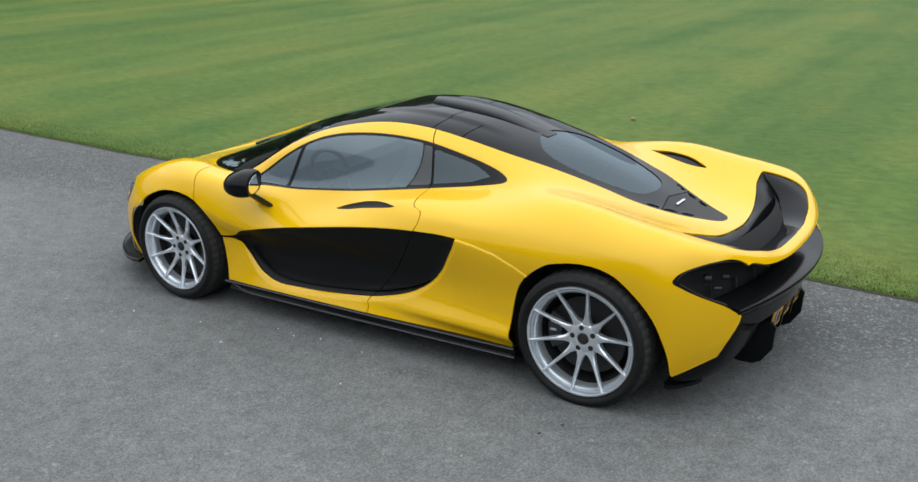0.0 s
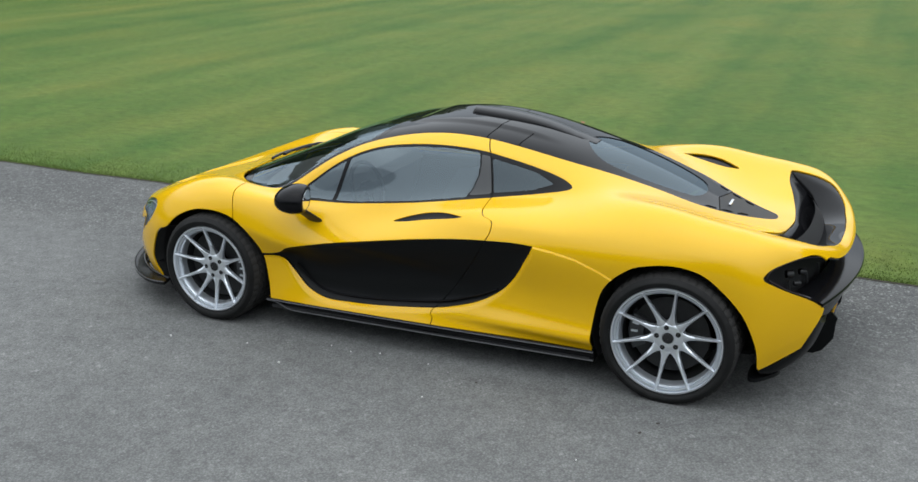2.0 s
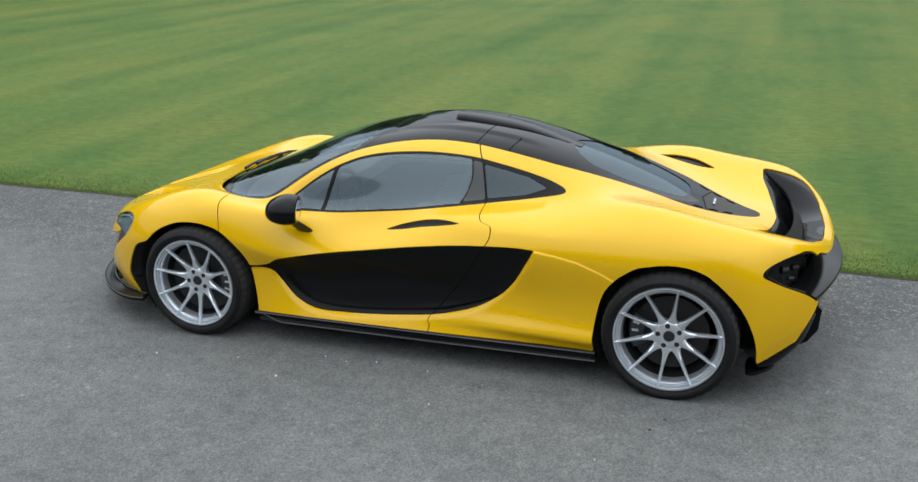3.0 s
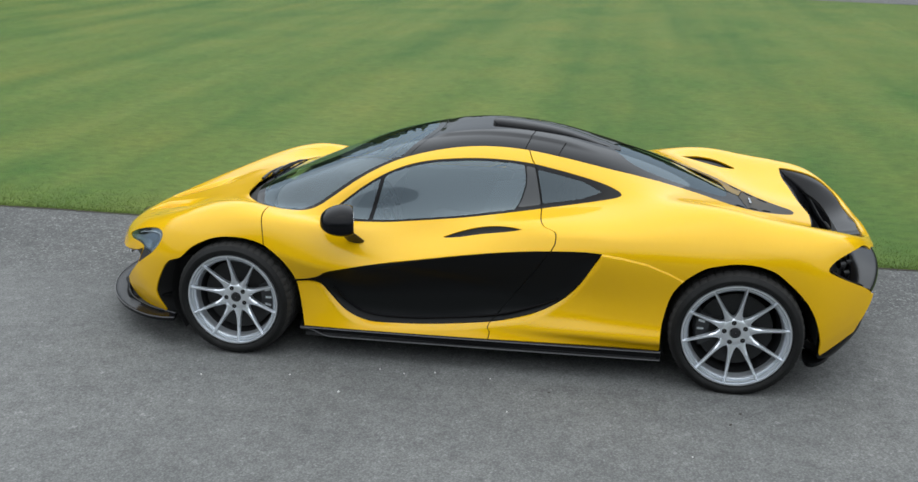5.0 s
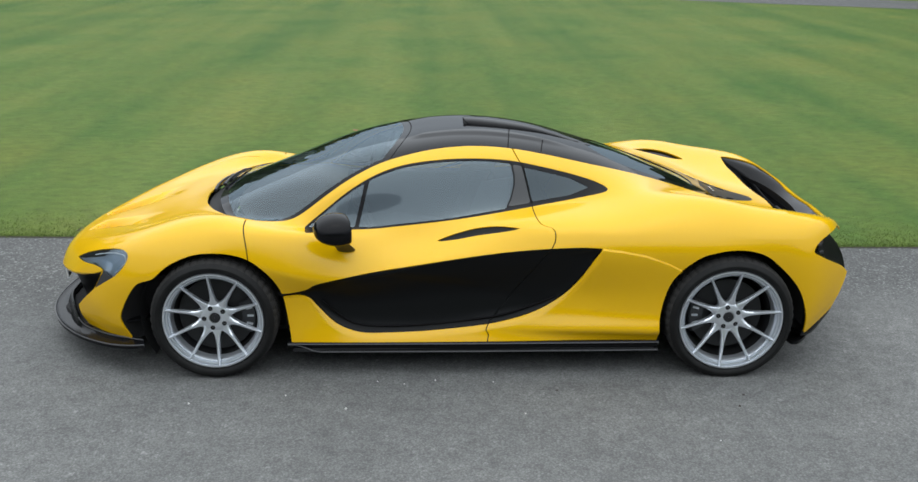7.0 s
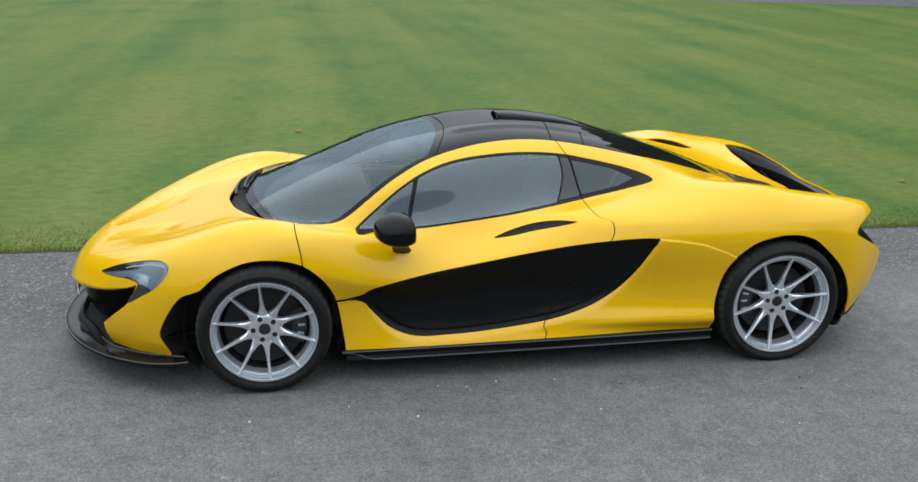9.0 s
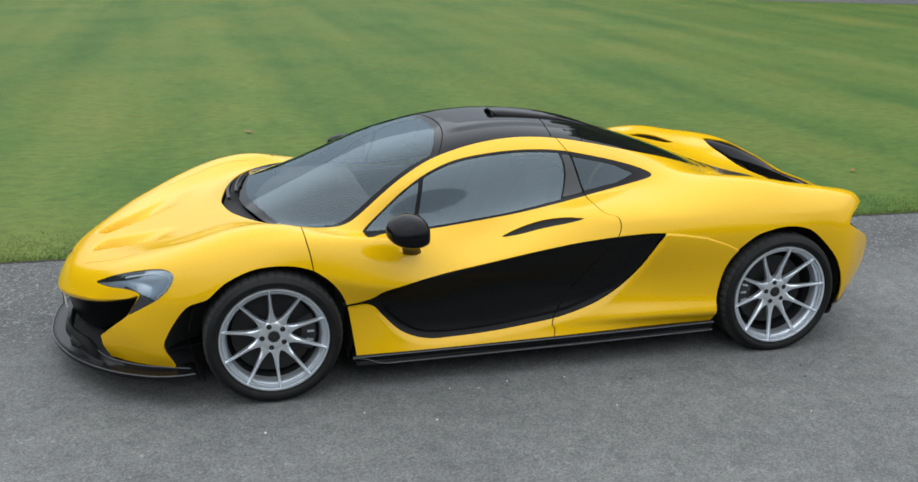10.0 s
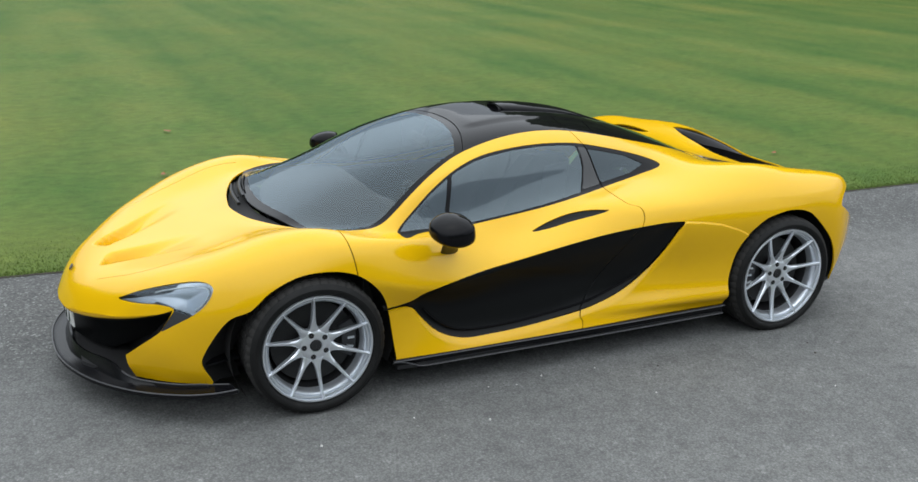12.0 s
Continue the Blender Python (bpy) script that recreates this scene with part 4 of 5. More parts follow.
edge = curve([(-2.412, 0, .138), (-2.40, .18, .138), (-2.35, .36, .138), (-2.25, .55, .138), (-2.10, .72, .140), (-1.93, .84, .146), (-1.80, .90, .158), (-1.70, .925, .172)], 5)
tray = curve([(-2.33, 0, .195), (-2.32, .16, .195), (-2.275, .30, .196), (-2.19, .49, .215), (-2.105, .615, .172), (-1.95, .735, .166), (-1.82, .80, .170), (-1.72, .85, .176)], 5)
bm = bmesh.new()
rows = []
for s, k in [(-1, k) for k in range(len(edge) - 1, 0, -1)] + [(1, k) for k in range(len(edge))]:
    (ox, oy, oz), (ix, iy, iz) = edge[k], tray[k]
    d = Vector((ix - ox, iy - oy, 0)).normalized()
    put = lambda q, z: (ox + d.x * q, s * (oy + d.y * q), z)  # noqa: E731
    rows.append([put(.006, oz - .012), put(0, oz - .008), put(0, oz + .008), put(.005, oz + .011), put(.012, oz + .006), put(.03, oz + .004),
                 (ix - d.x * .02, s * (iy - d.y * .02), oz + .010), (ix - d.x * .004, s * (iy - d.y * .004), iz - .008), (ix, s * iy, iz), (ix + d.x * .01, s * (iy + d.y * .01), iz - .002), (ix + d.x * .03, s * (iy + d.y * .03), oz - .010)])
loft(bm, rows)
splitter = part("splitter", bm, SPLITTER, car, "black front splitter with a raised inner edge")
bm = bmesh.new()
tube(bm, [(x, -y, z + .011) for x, y, z in edge[::-1]] + [(x, y, z + .011) for x, y, z in edge[1:]], .0032, 6)
part("splitter_edge", bm, EDGE, splitter, "thin pale line along the edge")
bm = bmesh.new()
tube(bm, [(x - .004, -y - .004, z + .004) for x, y, z in tray[:17:-1]], .0032, 6)
part("splitter_edge", bm, EDGE, splitter, "thin pale line along the edge")
for s in (-1, 1):
    bm = bmesh.new()
    rows = []
    for x, y, z in curve([(-1.80, .80, .16), (-1.835, .815, .28), (-1.815, .83, .355), (-1.76, .855, .45), (-1.70, .87, .51), (-1.63, .88, .535)], 4):
        rows.append([(x - .01, s * (y + .01), z), (x + .06, s * (y - .06), z), (x + .16, s * (y - .10), z - .02)])
    loft(bm, rows, closed=False)
    part("corner_duct", bm, MATT, car, "black duct ahead of the front wheel")
    bm = bmesh.new()
    loft(bm, [[(-1.815, s * .815, .262), (-1.815, s * .815, .270), (-1.66, s * .80, .285), (-1.66, s * .80, .277)], [(-1.80, s * .70, .262), (-1.80, s * .70, .270), (-1.66, s * .66, .285), (-1.66, s * .66, .277)]])
    part("duct_vane", bm, CARBON_GLOSS, car, "thin black vane in the duct")
bm = bmesh.new()
rows = []
for y in np.linspace(-.21, .21, 15):
    x = -2.338 + .50 * y * y
    rows.append([(x - .002, y, .290), (x - .008, y, .378), (x + .002, y, .380), (x + .006, y, .290)])
loft(bm, rows)
plate = part("number_plate", bm, PLATE, car, "white front number plate with dark bars")
for k in range(6):
    y = -.16 + .064 * k
    bm = bmesh.new()
    box(bm, (.002, .038, .06), pose(-2.3435 + .50 * y * y, y, .335, 0, 3, 0))
    part("plate_bar", bm, MATT, plate)
bm = bmesh.new()
loft(bm, [[(-2.302 + .02 * u, v + .01 * u, .5105 + .013 * u) for u, v in ((0, -.022), (.9, -.012), (1.0, .012), (.7, .018), (.3, .004))],
          [(-2.304 + .02 * u, v + .01 * u, .5165 + .013 * u) for u, v in ((0, -.022), (.9, -.012), (1.0, .012), (.7, .018), (.3, .004))]])
part("nose_badge", bm, GUNMETAL, car, "small dark badge on the nose")

# ---- car: sills ----
for s in (-1, 1):
    bm = bmesh.new()
    rows = []
    for x in np.linspace(-.965, .972, 60):
        drop = min(max((x + .93) / .13, 0), 1)
        drop = drop * drop * (3 - 2 * drop)
        o, z = .906 + .006 * math.sin((x + .96) * 1.6), .186 + .004 * x
        b = z - .016 - .037 * drop
        rows.append([(x, s * (o - .03), z + .006), (x, s * (o + .004), z + .003), (x, s * (o + .009), z - .004), (x, s * (o - .006), z - .012), (x, s * (o - .012), b + .012),
                     (x, s * (o - .006 + .004 * drop), b + .006), (x, s * (o - .004 + .004 * drop), b + .001), (x, s * (o - .02), b - .005), (x, s * (o - .10), b), (x, s * (o - .10), z)])
    loft(bm, rows)
    sill = part("side_sill", bm, SPLITTER, car, "black side skirt under the door")
    for pick in (2, 6):
        bm = bmesh.new()
        tube(bm, [(row[pick][0], row[pick][1] + s * .001, row[pick][2] + .001) for row in rows], .0026, 6)
        part("sill_edge", bm, EDGE, sill, "thin pale line along the edge")

# ---- car: roof scoop, wipers ----
bm = bmesh.new()
rows, cave = [], []
for k in range(19):
    u = k / 18
    x = -.035 + .74 * u
    w = .082 + .05 * math.sin(min(u * 3, 1) * math.pi / 2) - .075 * u
    h = .034 * (1 - u ** 1.7) + .001
    z = on_body(x, 0) - .008
    rows.append([(x + (.03 * (1 - math.sin(math.pi * j / 14)) if k == 0 else 0), -w * math.cos(math.pi * j / 14), z + h * math.sin(math.pi * j / 14) ** .7) for j in range(15)])
for k in range(4):
    x = -.035 + .06 * k
    z = on_body(x, 0) - .008
    cave.append([(x + .001, -(.076 - .012 * k) * math.cos(math.pi * j / 14), z + (.028 - .004 * k) * math.sin(math.pi * j / 14) ** .7) for j in range(15)])
loft(bm, rows, closed=False)
scoop = part("roof_scoop", bm, BLACK, car, "black air scoop on the roof")
bm = bmesh.new()
loft(bm, cave, closed=False)
bm.faces.new([bm.verts.new(p) for p in cave[-1]])
part("scoop_mouth", bm, MATT, scoop, "dark open mouth of the scoop")
for k, (y0, y1, shift) in enumerate(((-.04, .32, 0.0), (.04, .40, .042))):
    arm = []
    for u in np.linspace(0, 1, 10):
        y = y0 + (y1 - y0) * u
        x = -1.475 + shift + .50 * y ** 2 - .01 * u
        arm.append((x, y, on_body(x, y) + .006 + .010 * math.sin(math.pi * u)))
    bm = bmesh.new()
    tube(bm, arm, [.010 - .005 * u for u in np.linspace(0, 1, 10)], 8)
    wiper = part("wiper", bm, SATIN, car, "black wiper arm parked on the cowl")
    bm = bmesh.new()
    tube(bm, [(x + .022, y + .02, z - .002) for x, y, z in arm[2:]], .005, 6)
    part("wiper_blade", bm, RUBBER, wiper)

bm = bmesh.new()
loft(bm, [[(1.452 + dx, y, on_body(1.452 + dx, y) + h) for dx, h in ((-.006, .001), (-.005, .003), (.005, .003), (.006, .001))] for y in np.linspace(-.055, .055, 6)])
part("wordmark", bm, CHROME, car, "small pale wordmark bar on the engine deck")

# ---- car: door mirrors ----
for s in (-1, 1):
    bm = bmesh.new()
    bmesh.ops.create_uvsphere(bm, u_segments=36, v_segments=22, radius=1)
    for v in bm.verts:
        x, y, z = (math.copysign(abs(c) ** .82, c) for c in v.co)
        front = max(-x, 0)
        x = min(x, .62)
        v.co = (x * .108, s * (y * .104 - .012 * front * y), z * .074 * (1 - .20 * front) * (1.0 if z > 0 else .88) - .014 * y)
    place = pose(-.700, s * .965, .815, 0, 0, -s * 16)
    mirror = part("door_mirror", bm, BLACK, car, "black door mirror on a short arm", m=place)
    bm = bmesh.new()
    lathe(bm, [(.001, 0), (.92, 0), (.96, -.10)], 36)
    for v in bm.verts:
        x, y, z = v.co
        v.co = (.0676 + y * .03, s * x * .074, z * .050 + .012 * x * -1)
    part("mirror_glass", bm, MIRROR, mirror, "mirror glass")
    bm = bmesh.new()
    rows = []
    for u in np.linspace(0, 1, 8):
        c = Vector((-.702 + .045 * u, s * (.955 - .115 * u), .766 - .095 * u ** 1.1))
        rows.append([c + Vector(((.034 + .012 * u) * math.cos(2 * math.pi * k / 14), 0, .016 * math.sin(2 * math.pi * k / 14))) for k in range(14)])
    loft(bm, rows)
    part("mirror_arm", bm, SATIN, mirror, m=place.inverted())

# ---- car: tail ----
def well_depth(p, wing):
    """How far the black tail surfaces lie below the yellow rim."""
    t = np.clip(along_well(p), 0, 1)
    mid = 1 - np.clip(np.abs(p[:, 1]) / .63, 0, 1) ** 3
    if wing:
        return .007 + .060 * np.clip(1 - (t - .47) / .53, 0, 1) ** 1.5 * mid
    return .007 + .105 * ease(t / .50) * mid


shell("tail_apron", ("tail_apron",), CARBON_GLOSS, car, thick=.02, sink=lambda p: well_depth(p, False), label="gloss black apron inside the yellow rim")
shell("tail_wing", ("tail_wing",), BLACK, car, thick=.03, sink=lambda p: well_depth(p, True), label="gloss black rear wing inside the yellow rim")


def bumper_x(y):
    return 2.145 - .150 * (abs(y) / .73) ** 2.0


bm = bmesh.new()
rows = []
for y in np.linspace(-.705, .705, 45):
    x, z = bumper_x(y), .528 + .016 * (1 - (abs(y) / .74) ** 2)
    rows.append([(x - .15, y * .985, z + .020), (x - .02, y, z + .006), (x - .004, y, z), (x, y, z - .010), (x - .010, y, z - .030), (x - .045, y * .99, z - .05), (x - .075, y * .985, z - .16), (x - .2, y * .95, z - .16)])
loft(bm, rows)
part("rear_bumper", bm, CARBON_GLOSS, car, "black rear bumper shelf")
bm = bmesh.new()
rows = []
for y in np.linspace(-.80, .80, 41):
    h = abs(y) / .80
    x = 1.955 - .22 * h ** 2.5
    rows.append([(x, y, .50), (x - .01, y, .58), (x - .03, y, .66), (x - .08, y * .97, .73)])
loft(bm, rows, closed=False)
part("tail_panel", bm, MATT, car, "dark open mesh panel at the tail")
for k in range(9):
    y = -.64 + .16 * k
    bm = bmesh.new()
    x = 1.968 - .22 * (abs(y) / .80) ** 2.5
    box(bm, (.012, .012, .09), pose(x, y, .555, 0, -8, 0), .003)
    part("mesh_bar", bm, GUNMETAL, car)
for s in (-1, 1):
    line = curve([(1.760, .872, .684), (1.790, .835, .722), (1.873, .742, .748), (1.945, .63, .738), (2.00, .53, .705), (2.04, .43, .672)], 5)
    bm = bmesh.new()
    tube(bm, [(x - .006, s * (y - .006), z - .008) for x, y, z in line], .007, 8)
    part("tail_light", bm, SMOKE, car, "slim dark tail light strip")
    line = curve([(1.775, .870, .660), (1.86, .822, .605), (1.925, .775, .572), (1.955, .752, .556)], 5)
    bm = bmesh.new()
    tube(bm, [(x - .008, s * (y - .008), z + .006) for x, y, z in line], .006, 8)
    part("tail_light", bm, SMOKE, car, "slim dark tail light strip")
    for k, (x, y, z, r) in enumerate(((1.845, .70, .655, .020), (1.895, .60, .640, .015), (1.88, .66, .60, .012))):
        bm = bmesh.new()
        lathe(bm, [(r, .02), (r, -.01), (r * .8, -.014), (r * .7, .0), (.001, .004)], 20)
        part("lamp_pod", bm, SATIN, car, m=pose(x, s * y, z, 0, 0, 90 + (30 if s < 0 else -30)))
bm = bmesh.new()
rows = []
for y in np.linspace(-.72, .72, 31):
    h = abs(y) / .72
    top = bumper_x(y) - .085
    rows.append([(top, y, .40 + .02 * h), (top - .10, y * .99, .29), (1.86 - .06 * h, y * .99, .17 + .02 * h), (1.80 - .06 * h, y * .99, .165 + .02 * h), (1.80 - .06 * h, y * .97, .30)])
loft(bm, rows)
diffuser = part("diffuser", bm, BLACK_PANEL, car, "black rear diffuser with upright fins")
for k, y in enumerate((-.27, -.09, .09, .27)):
    bm = bmesh.new()
    top = bumper_x(y) - .06
    prof = [(1.72, .12), (1.90, .092), (1.96, .094), (2.0, .115), (2.05, .19), (top - .01, .27), (top - .005, .30), (top - .03, .325), (top - .16, .325), (1.78, .25)] if abs(y) > .2 else [(1.78, .15), (top - .12, .16), (top - .05, .24), (top - .03, .36), (top - .14, .36), (1.78, .22)]
    loft(bm, [[(x, y - .009, z) for x, z in prof], [(x, y + .009, z) for x, z in prof]])
    part("fin", bm, BLACK_PANEL, diffuser)
for s in (-1, 1):
    bm = bmesh.new()
    rows = []
    for x, y, z in curve([(1.755, .862, .222), (1.82, .838, .232), (1.90, .785, .288), (1.955, .755, .36), (1.995, .722, .47)], 5):
        rows.append([(x - .006, s * (y - .010), z + .004), (x - .004, s * (y - .014), z - .016), (x + .008, s * (y - .045), z - .045), (x + .02, s * (y - .15), z - .080), (x + .015, s * (y - .36), z - .095), (x - .07, s * (y - .36), z - .08), (x - .06, s * (y - .10), z)])
    loft(bm, rows)
    part("corner_skirt", bm, BLACK_PANEL, car, "gloss black edge below the rear corner")
    bm = bmesh.new()
    out = curve([(1.705, .80), (1.735, .832), (1.78, .80), (1.83, .73), (1.84, .66), (1.76, .62), (1.71, .66)], 4, True)
    loft(bm, [[(x, s * y, z + .06 * (x - 1.70)) for x, y in out] for z in (.132, .136, .150)])
    part("corner_blade", bm, BLACK_PANEL, car, "flat black blade under the rear corner")
bm = bmesh.new()
box(bm, (.012, .52, .112), pose(2.032, 0, .320, 0, 12, 0), .004)
plate = part("number_plate", bm, PLATE_YELLOW, car, "yellow rear number plate with dark bars")
bm = bmesh.new()
box(bm, (.002, .042, .108), pose(2.0395, -.237, .3205, 0, 12, 0))
part("plate_strip", bm, PLATE_BLUE, plate, "blue strip at the plate's end")
for k in range(6):
    bm = bmesh.new()
    box(bm, (.002, .042, .064), pose(2.0395, -.165 + .076 * k, .3205, 0, 12, 0))
    part("plate_bar", bm, MATT, plate)

# ---- car: cabin ----
bm = bmesh.new()
rows = []
for y in np.linspace(-.62, .62, 25):
    pod = .035 * math.exp(-((y + .34) / .20) ** 2)
    rows.append([(-1.33 + .5 * y * y, y, .735), (-1.12, y, .765 + .4 * pod), (-.86, y, .775 + pod), (-.74, y, .755 + pod * .9), (-.70, y, .70), (-.74, y, .55), (-.80, y, .40)])
loft(bm, rows, closed=False)
part("dashboard", bm, DASH, car, "dark grey dashboard with an instrument hood")
for s in (-1, 1):
    bm = bmesh.new()
    rows = []
    for u in np.linspace(0, 1, 12):
        w = .235 - .03 * u + .02 * math.sin(math.pi * u) - .07 * max(u - .75, 0) / .25
        x, z = -.10 + .20 * u + .05 * u * u, .32 + .62 * u
        rows.append([(x - .10, -w, z), (x - .03, -w * .72, z), (x - .02, 0, z), (x - .03, w * .72, z), (x - .10, w, z), (x + .06, w * .9, z + .02), (x + .09, 0, z + .03), (x + .06, -w * .9, z + .02)])
    loft(bm, rows)
    seat = part("seat", bm, DASH, car, "dark bucket seat", m=pose(0, s * .33, 0))
    bm = bmesh.new()
    loft(bm, [[(x, y, z) for y, z in ((-.23, .30), (-.21, zz + .05), (-.12, zz), (.12, zz), (.21, zz + .05), (.23, .30))] for x, zz in ((-.52, .40), (-.45, .42), (-.2, .39), (-.05, .36))])
    part("seat_cushion", bm, DASH, seat)
    bm = bmesh.new()
    rows = []
    for x in np.linspace(-1.0, .30, 14):
        yw = .66 - .03 * abs(x + .3)
        rows.append([(x, s * (yw + .02), .735 + .05 * max(x, 0)), (x, s * (yw - .03), .725 + .05 * max(x, 0)), (x, s * (yw - .05), .60), (x, s * (yw - .04), .20)])
    loft(bm, rows, closed=False)
    part("door_lining", bm, DASH, car, "dark inner door lining")
bm = bmesh.new()
ring = [(.165 * math.cos(2 * math.pi * k / 40), 0, .155 * math.sin(2 * math.pi * k / 40)) for k in range(41)]
tube(bm, ring, .014, 10)
steer = part("steering_wheel", bm, MATT, car, "black steering wheel", m=pose(-.60, -.34, .735, 0, 0, 90) @ pose(0, 0, 0, -22, 0, 0))
bm = bmesh.new()
box(bm, (.30, .02, .035), pose(0, 0, 0), .008)
box(bm, (.09, .035, .09), pose(0, 0, 0), .02)
box(bm, (.03, .02, .14), pose(0, 0, -.075), .006)
part("wheel_spokes", bm, MATT, steer)
bm = bmesh.new()
box(bm, (.025, .21, .055), pose(-.47, 0, 1.025, 0, 15, 0), .012, 3)
tube(bm, [(-.46, 0, 1.04), (-.43, 0, 1.115)], .008, 8)
part("rear_view_mirror", bm, MATT, car, "black rear-view mirror behind the windscreen")
bm = bmesh.new()
loft(bm, [[(x, y, on_body(min(x, .3), y) - .05 - .06 * max(x - .3, 0)) for y in np.linspace(-.40, .40, 15)] for x in np.linspace(-.36, .42, 12)], closed=False)
part("headlining", bm, DASH, car, "dark roof lining")

# ---- road and lawn ----
def edge_y(x):
    """The line where the lawn meets the road."""
    return 1.335 - .036 * x + .012 * math.sin(1.7 * x + .5) + .008 * math.sin(4.3 * x)


def sheet_of(name, verts, faces, mat, label=""):
    me = bpy.data.meshes.new(name)
    me.from_pydata(verts, [], faces)
    me.materials.append(mat)
    return tagged(new(name, me), label, kind="structure")


sheet_of("ground", [(-1500, -1500, -.006), (1500, -1500, -.006), (1500, 1500, -.006), (-1500, 1500, -.006)], [(0, 1, 2, 3)], GRASS, "wide mown lawn reaching the horizon")
line = [-250, -80, -30] + [round(-14 + .1 * k, 3) for k in range(261)] + [30, 80, 250]
verts = [(x, edge_y(x), 0) for x in line] + [(x, -9.0 - .036 * x, 0) for x in line]
n = len(line)
sheet_of("road", verts, [(i + n, i + 1 + n, i + 1, i) for i in range(n - 1)], ASPHALT, "worn grey asphalt drive")

sheet_of("path", [(4.5, 27.4, 0), (40, 12.4, 0), (42, 15.2, 0), (6.5, 30.4, 0)], [(0, 1, 2, 3)], ASPHALT, "grey path beyond the lawn")

# bare soil between lawn and road
verts, faces = [], []
for k in range(561):
    x = -18 + .05 * k
    w = .002 + .007 * (.5 + noise.noise((2.3 * x, 0, 0))) + .012 * noise.noise((11 * x, 3, 0))
    verts += [(x, edge_y(x) - max(w, .001) - .001, .003), (x, edge_y(x) + .012, .006)]
for k in range(560):
    faces.append((2 * k, 2 * k + 2, 2 * k + 3, 2 * k + 1))
sheet_of("soil_edge", verts, faces, DIRT, "thin dark strip of soil along the road's edge")

# the tree belt, far off and out of view, that the car's glass and paint mirror
verts, faces = [], []
for k in range(900):
    a = 2 * math.pi * k / 900
    c, d = math.cos(a), math.sin(a)
    # heights by direction are set to darken reflections and side light on the car
    tall = 5.5 + 13.5 * float(max(ease((-c - .5) / .25) * ease((d + .1) / .4), .8 * ease(-d / .5) * ease((.72 - abs(c)) / .3), 1.7 * ease((c - .35) / .3) * ease((d - .12) / .3))) + 3.0 * noise.noise((3 * c, 3 * d, 0)) + 2.0 * noise.noise((14 * c, 14 * d, 2)) + 1.8 * noise.noise((50 * c, 50 * d, 5)) + 1.2 * noise.noise((130 * c, 130 * d, 9))
    for r, z in ((46, -.1), (46, tall * .7), (48, tall), (52, tall * .6), (52, -.1)):
        verts.append(((r + 2 * noise.noise((9 * c, 9 * d, z))) * c, (r + 2) * d, z))
for k in range(900):
    for j in range(4):
        faces.append((5 * k + j, 5 * ((k + 1) % 900) + j, 5 * ((k + 1) % 900) + j + 1, 5 * k + j + 1))
sheet_of("backdrop", verts, faces, WOODS, "far dark belt of trees round the lawn, out of view")

# grass blades, dense along the road and thinning out over the lawn
rng = np.random.default_rng(5)
verts, faces = [], []
def blades(count, x0, x1, reach, spread, tall):
    for _ in range(count):
        x = rng.uniform(x0, x1)
        y = edge_y(x) + abs(rng.normal(0, spread)) * reach - .012 * rng.random()
        a, h, w = rng.uniform(0, 6.283), tall * rng.uniform(.5, 1.25), rng.uniform(.0015, .0032)
        lean = rng.normal(0, .6, 2) * h
        dx, dy = w * math.cos(a), w * math.sin(a)
        k = len(verts)
        verts.extend([(x - dx, y - dy, -.006), (x + dx, y + dy, -.006), (x + lean[0], y + lean[1], h)])
        faces.append((k, k + 1, k + 2))
blades(45000, -16, 9, 1.0, .06, .010)
blades(60000, -14, 8.5, 1.0, .34, .005)
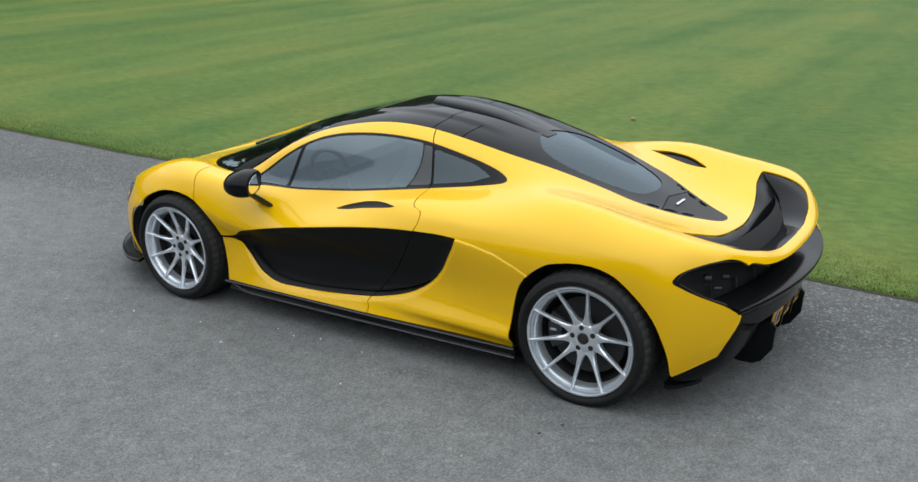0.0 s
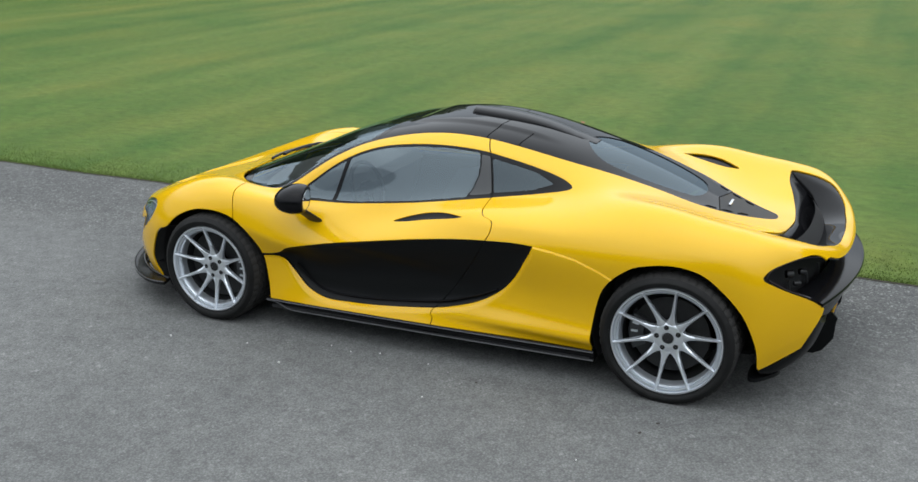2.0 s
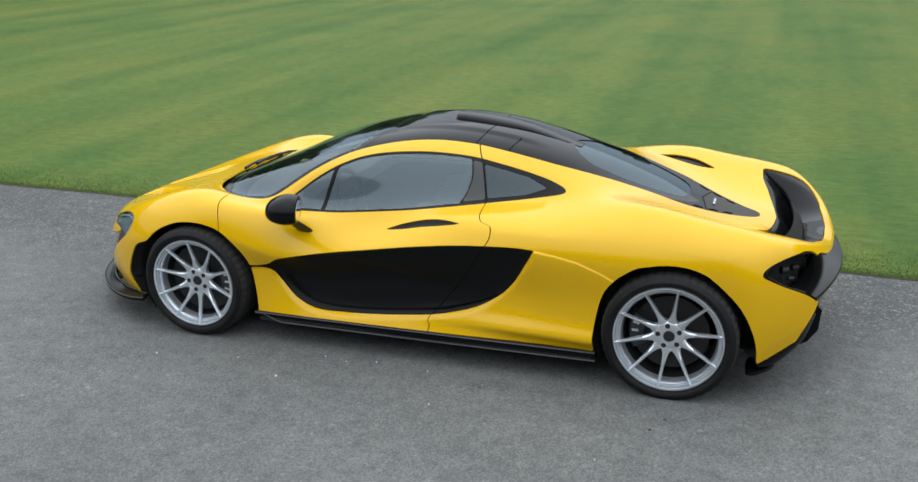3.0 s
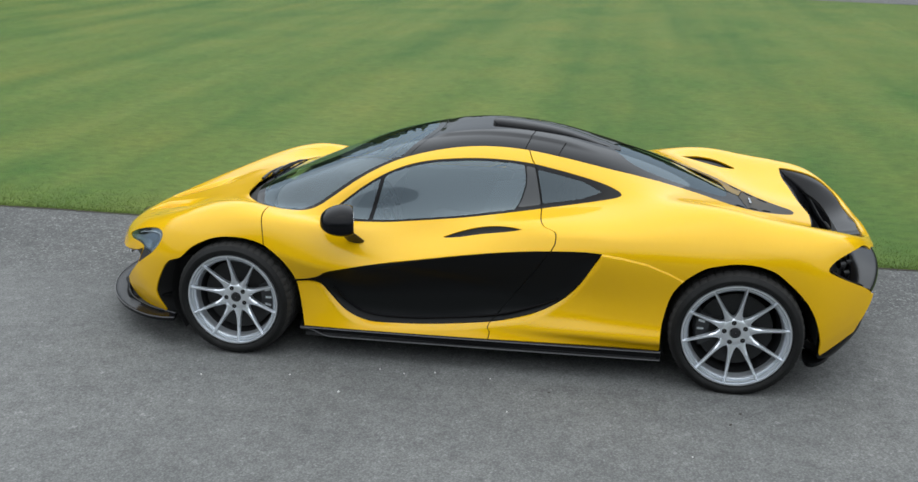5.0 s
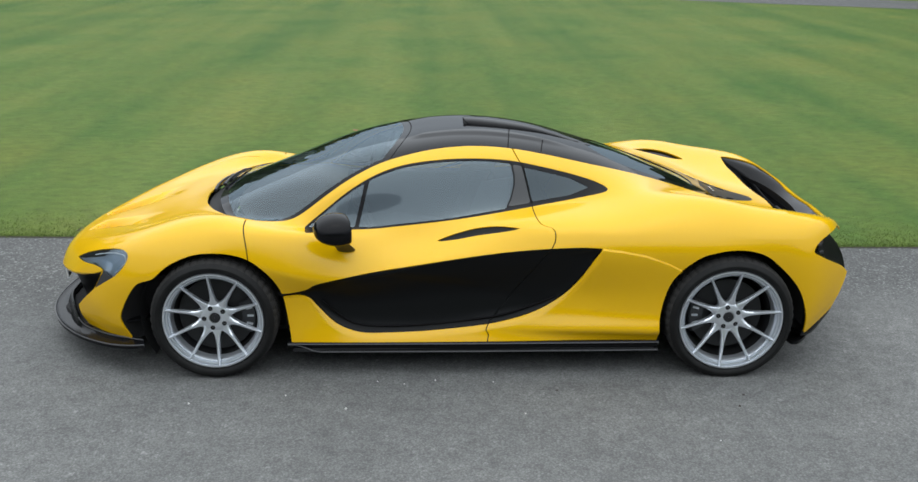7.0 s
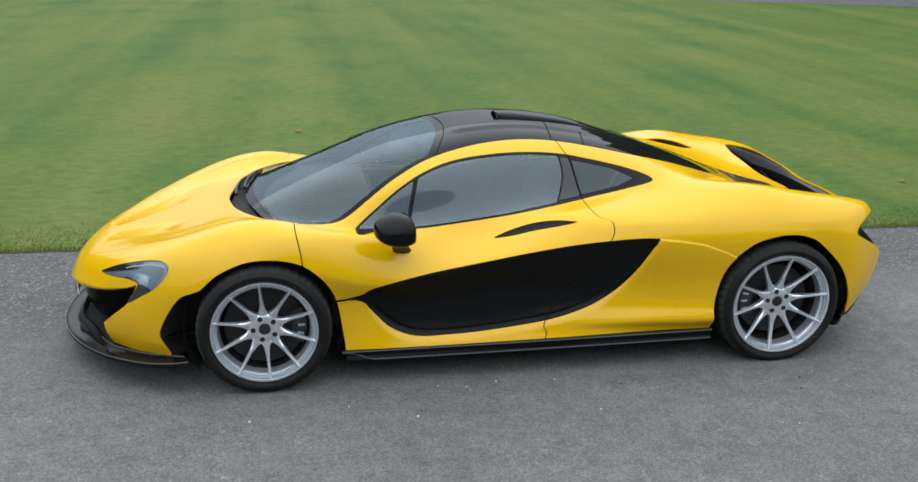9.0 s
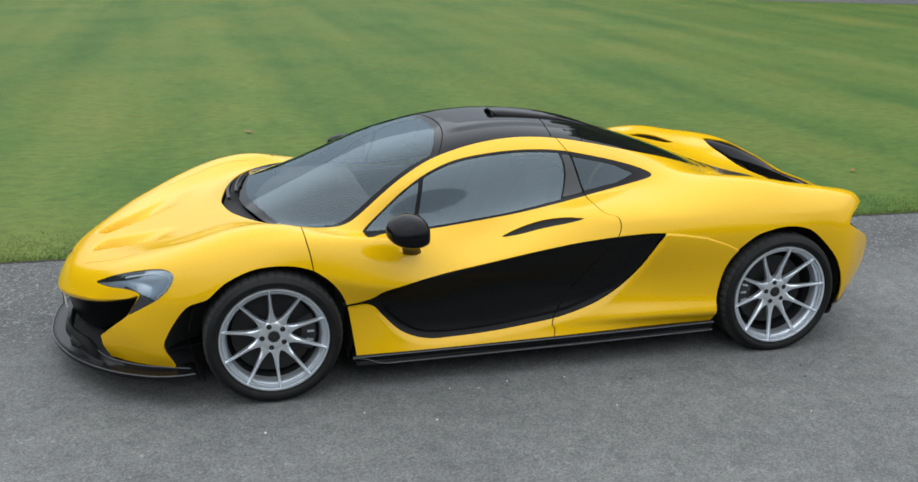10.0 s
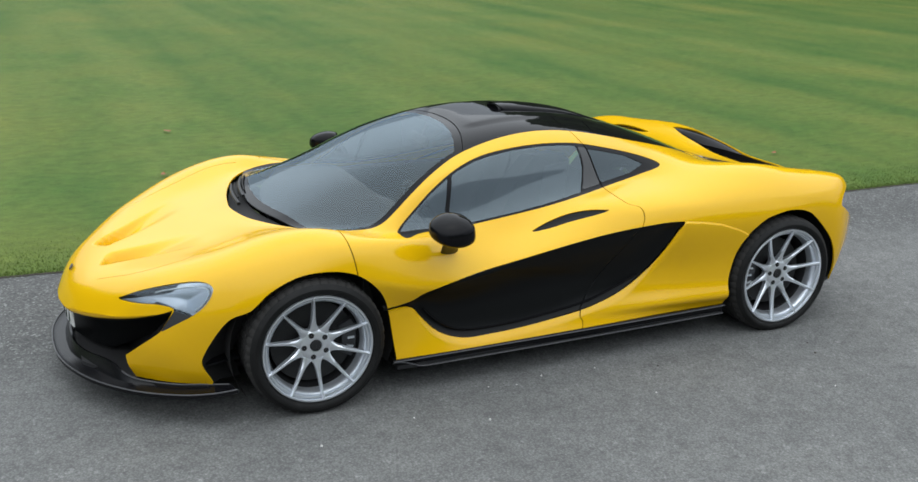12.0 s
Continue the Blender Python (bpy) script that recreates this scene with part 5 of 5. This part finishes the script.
me = bpy.data.meshes.new("grass_blades")
me.from_pydata(verts, [], faces)
me.materials.append(BLADE)
tagged(new("grass_blades", me), "short green grass blades along the road edge", "grass", kind="stuff")

# fallen leaves and pebbles
def leaf(x, y, size, turn, tone):
    bm = bmesh.new()
    rows = []
    for k in range(7):
        u = k / 6
        w = size * .32 * math.sin(math.pi * (.08 + .92 * u)) ** .8 + .001
        rows.append([(-w, size * (u - .5), .006 * math.sin(5 * u)), (0, size * (u - .5), -.003), (w, size * (u - .5), .009 * math.cos(4 * u))])
    loft(bm, rows, closed=False)
    ob = part("fallen_leaf", bm, tone, None, "curled brown fallen leaf lying on the lawn", m=pose(x, y, .022, 8, -6, turn))
    tagged(ob, category="leaf", group="fallen leaves")


for x, y, size, turn, tone in ((-1.04, 5.40, .09, 30, LEAF), (4.37, 2.53, .07, 100, LEAF), (-1.34, 3.63, .075, 150, LEAF)):
    leaf(x, y, size, turn, tone)
for x, y, r in ((-1.416, -1.23, .006), (-.641, -1.295, .007), (-.953, -1.144, .004), (.235, -1.348, .004), (1.115, -1.623, .004), (-.36, -1.02, .004), (-.20, -.98, .005), (-.50, -.99, .004), (.10, -1.0, .004)):
    bm = bmesh.new()
    bmesh.ops.create_icosphere(bm, subdivisions=1, radius=r)
    for v in bm.verts:
        v.co = v.co * (.8 + .4 * rng.random())
    tagged(part("pebble", bm, STONE, None, "small pale stone lying on the asphalt", m=pose(x, y, r * .55)), category="stone", group="loose stones")
for x, y, r, t in ((1.365, -1.16, .008, 20), (1.31, -1.279, .011, 60), (.42, -1.10, .006, 10)):
    bm = bmesh.new()
    rows = [[((r + .004 * math.sin(3 * a)) * q * math.cos(a), r * .6 * q * math.sin(a), h) for a in np.linspace(0, 2 * math.pi, 13)[:-1]] for q, h in ((1, .0006), (.8, .003), (.3, .004))]
    loft(bm, rows)
    tagged(part("dirt_clod", bm, DIRT, None, "dark bit of dirt on the asphalt", m=pose(x, y, .0005, 0, 0, t)), category="dirt")
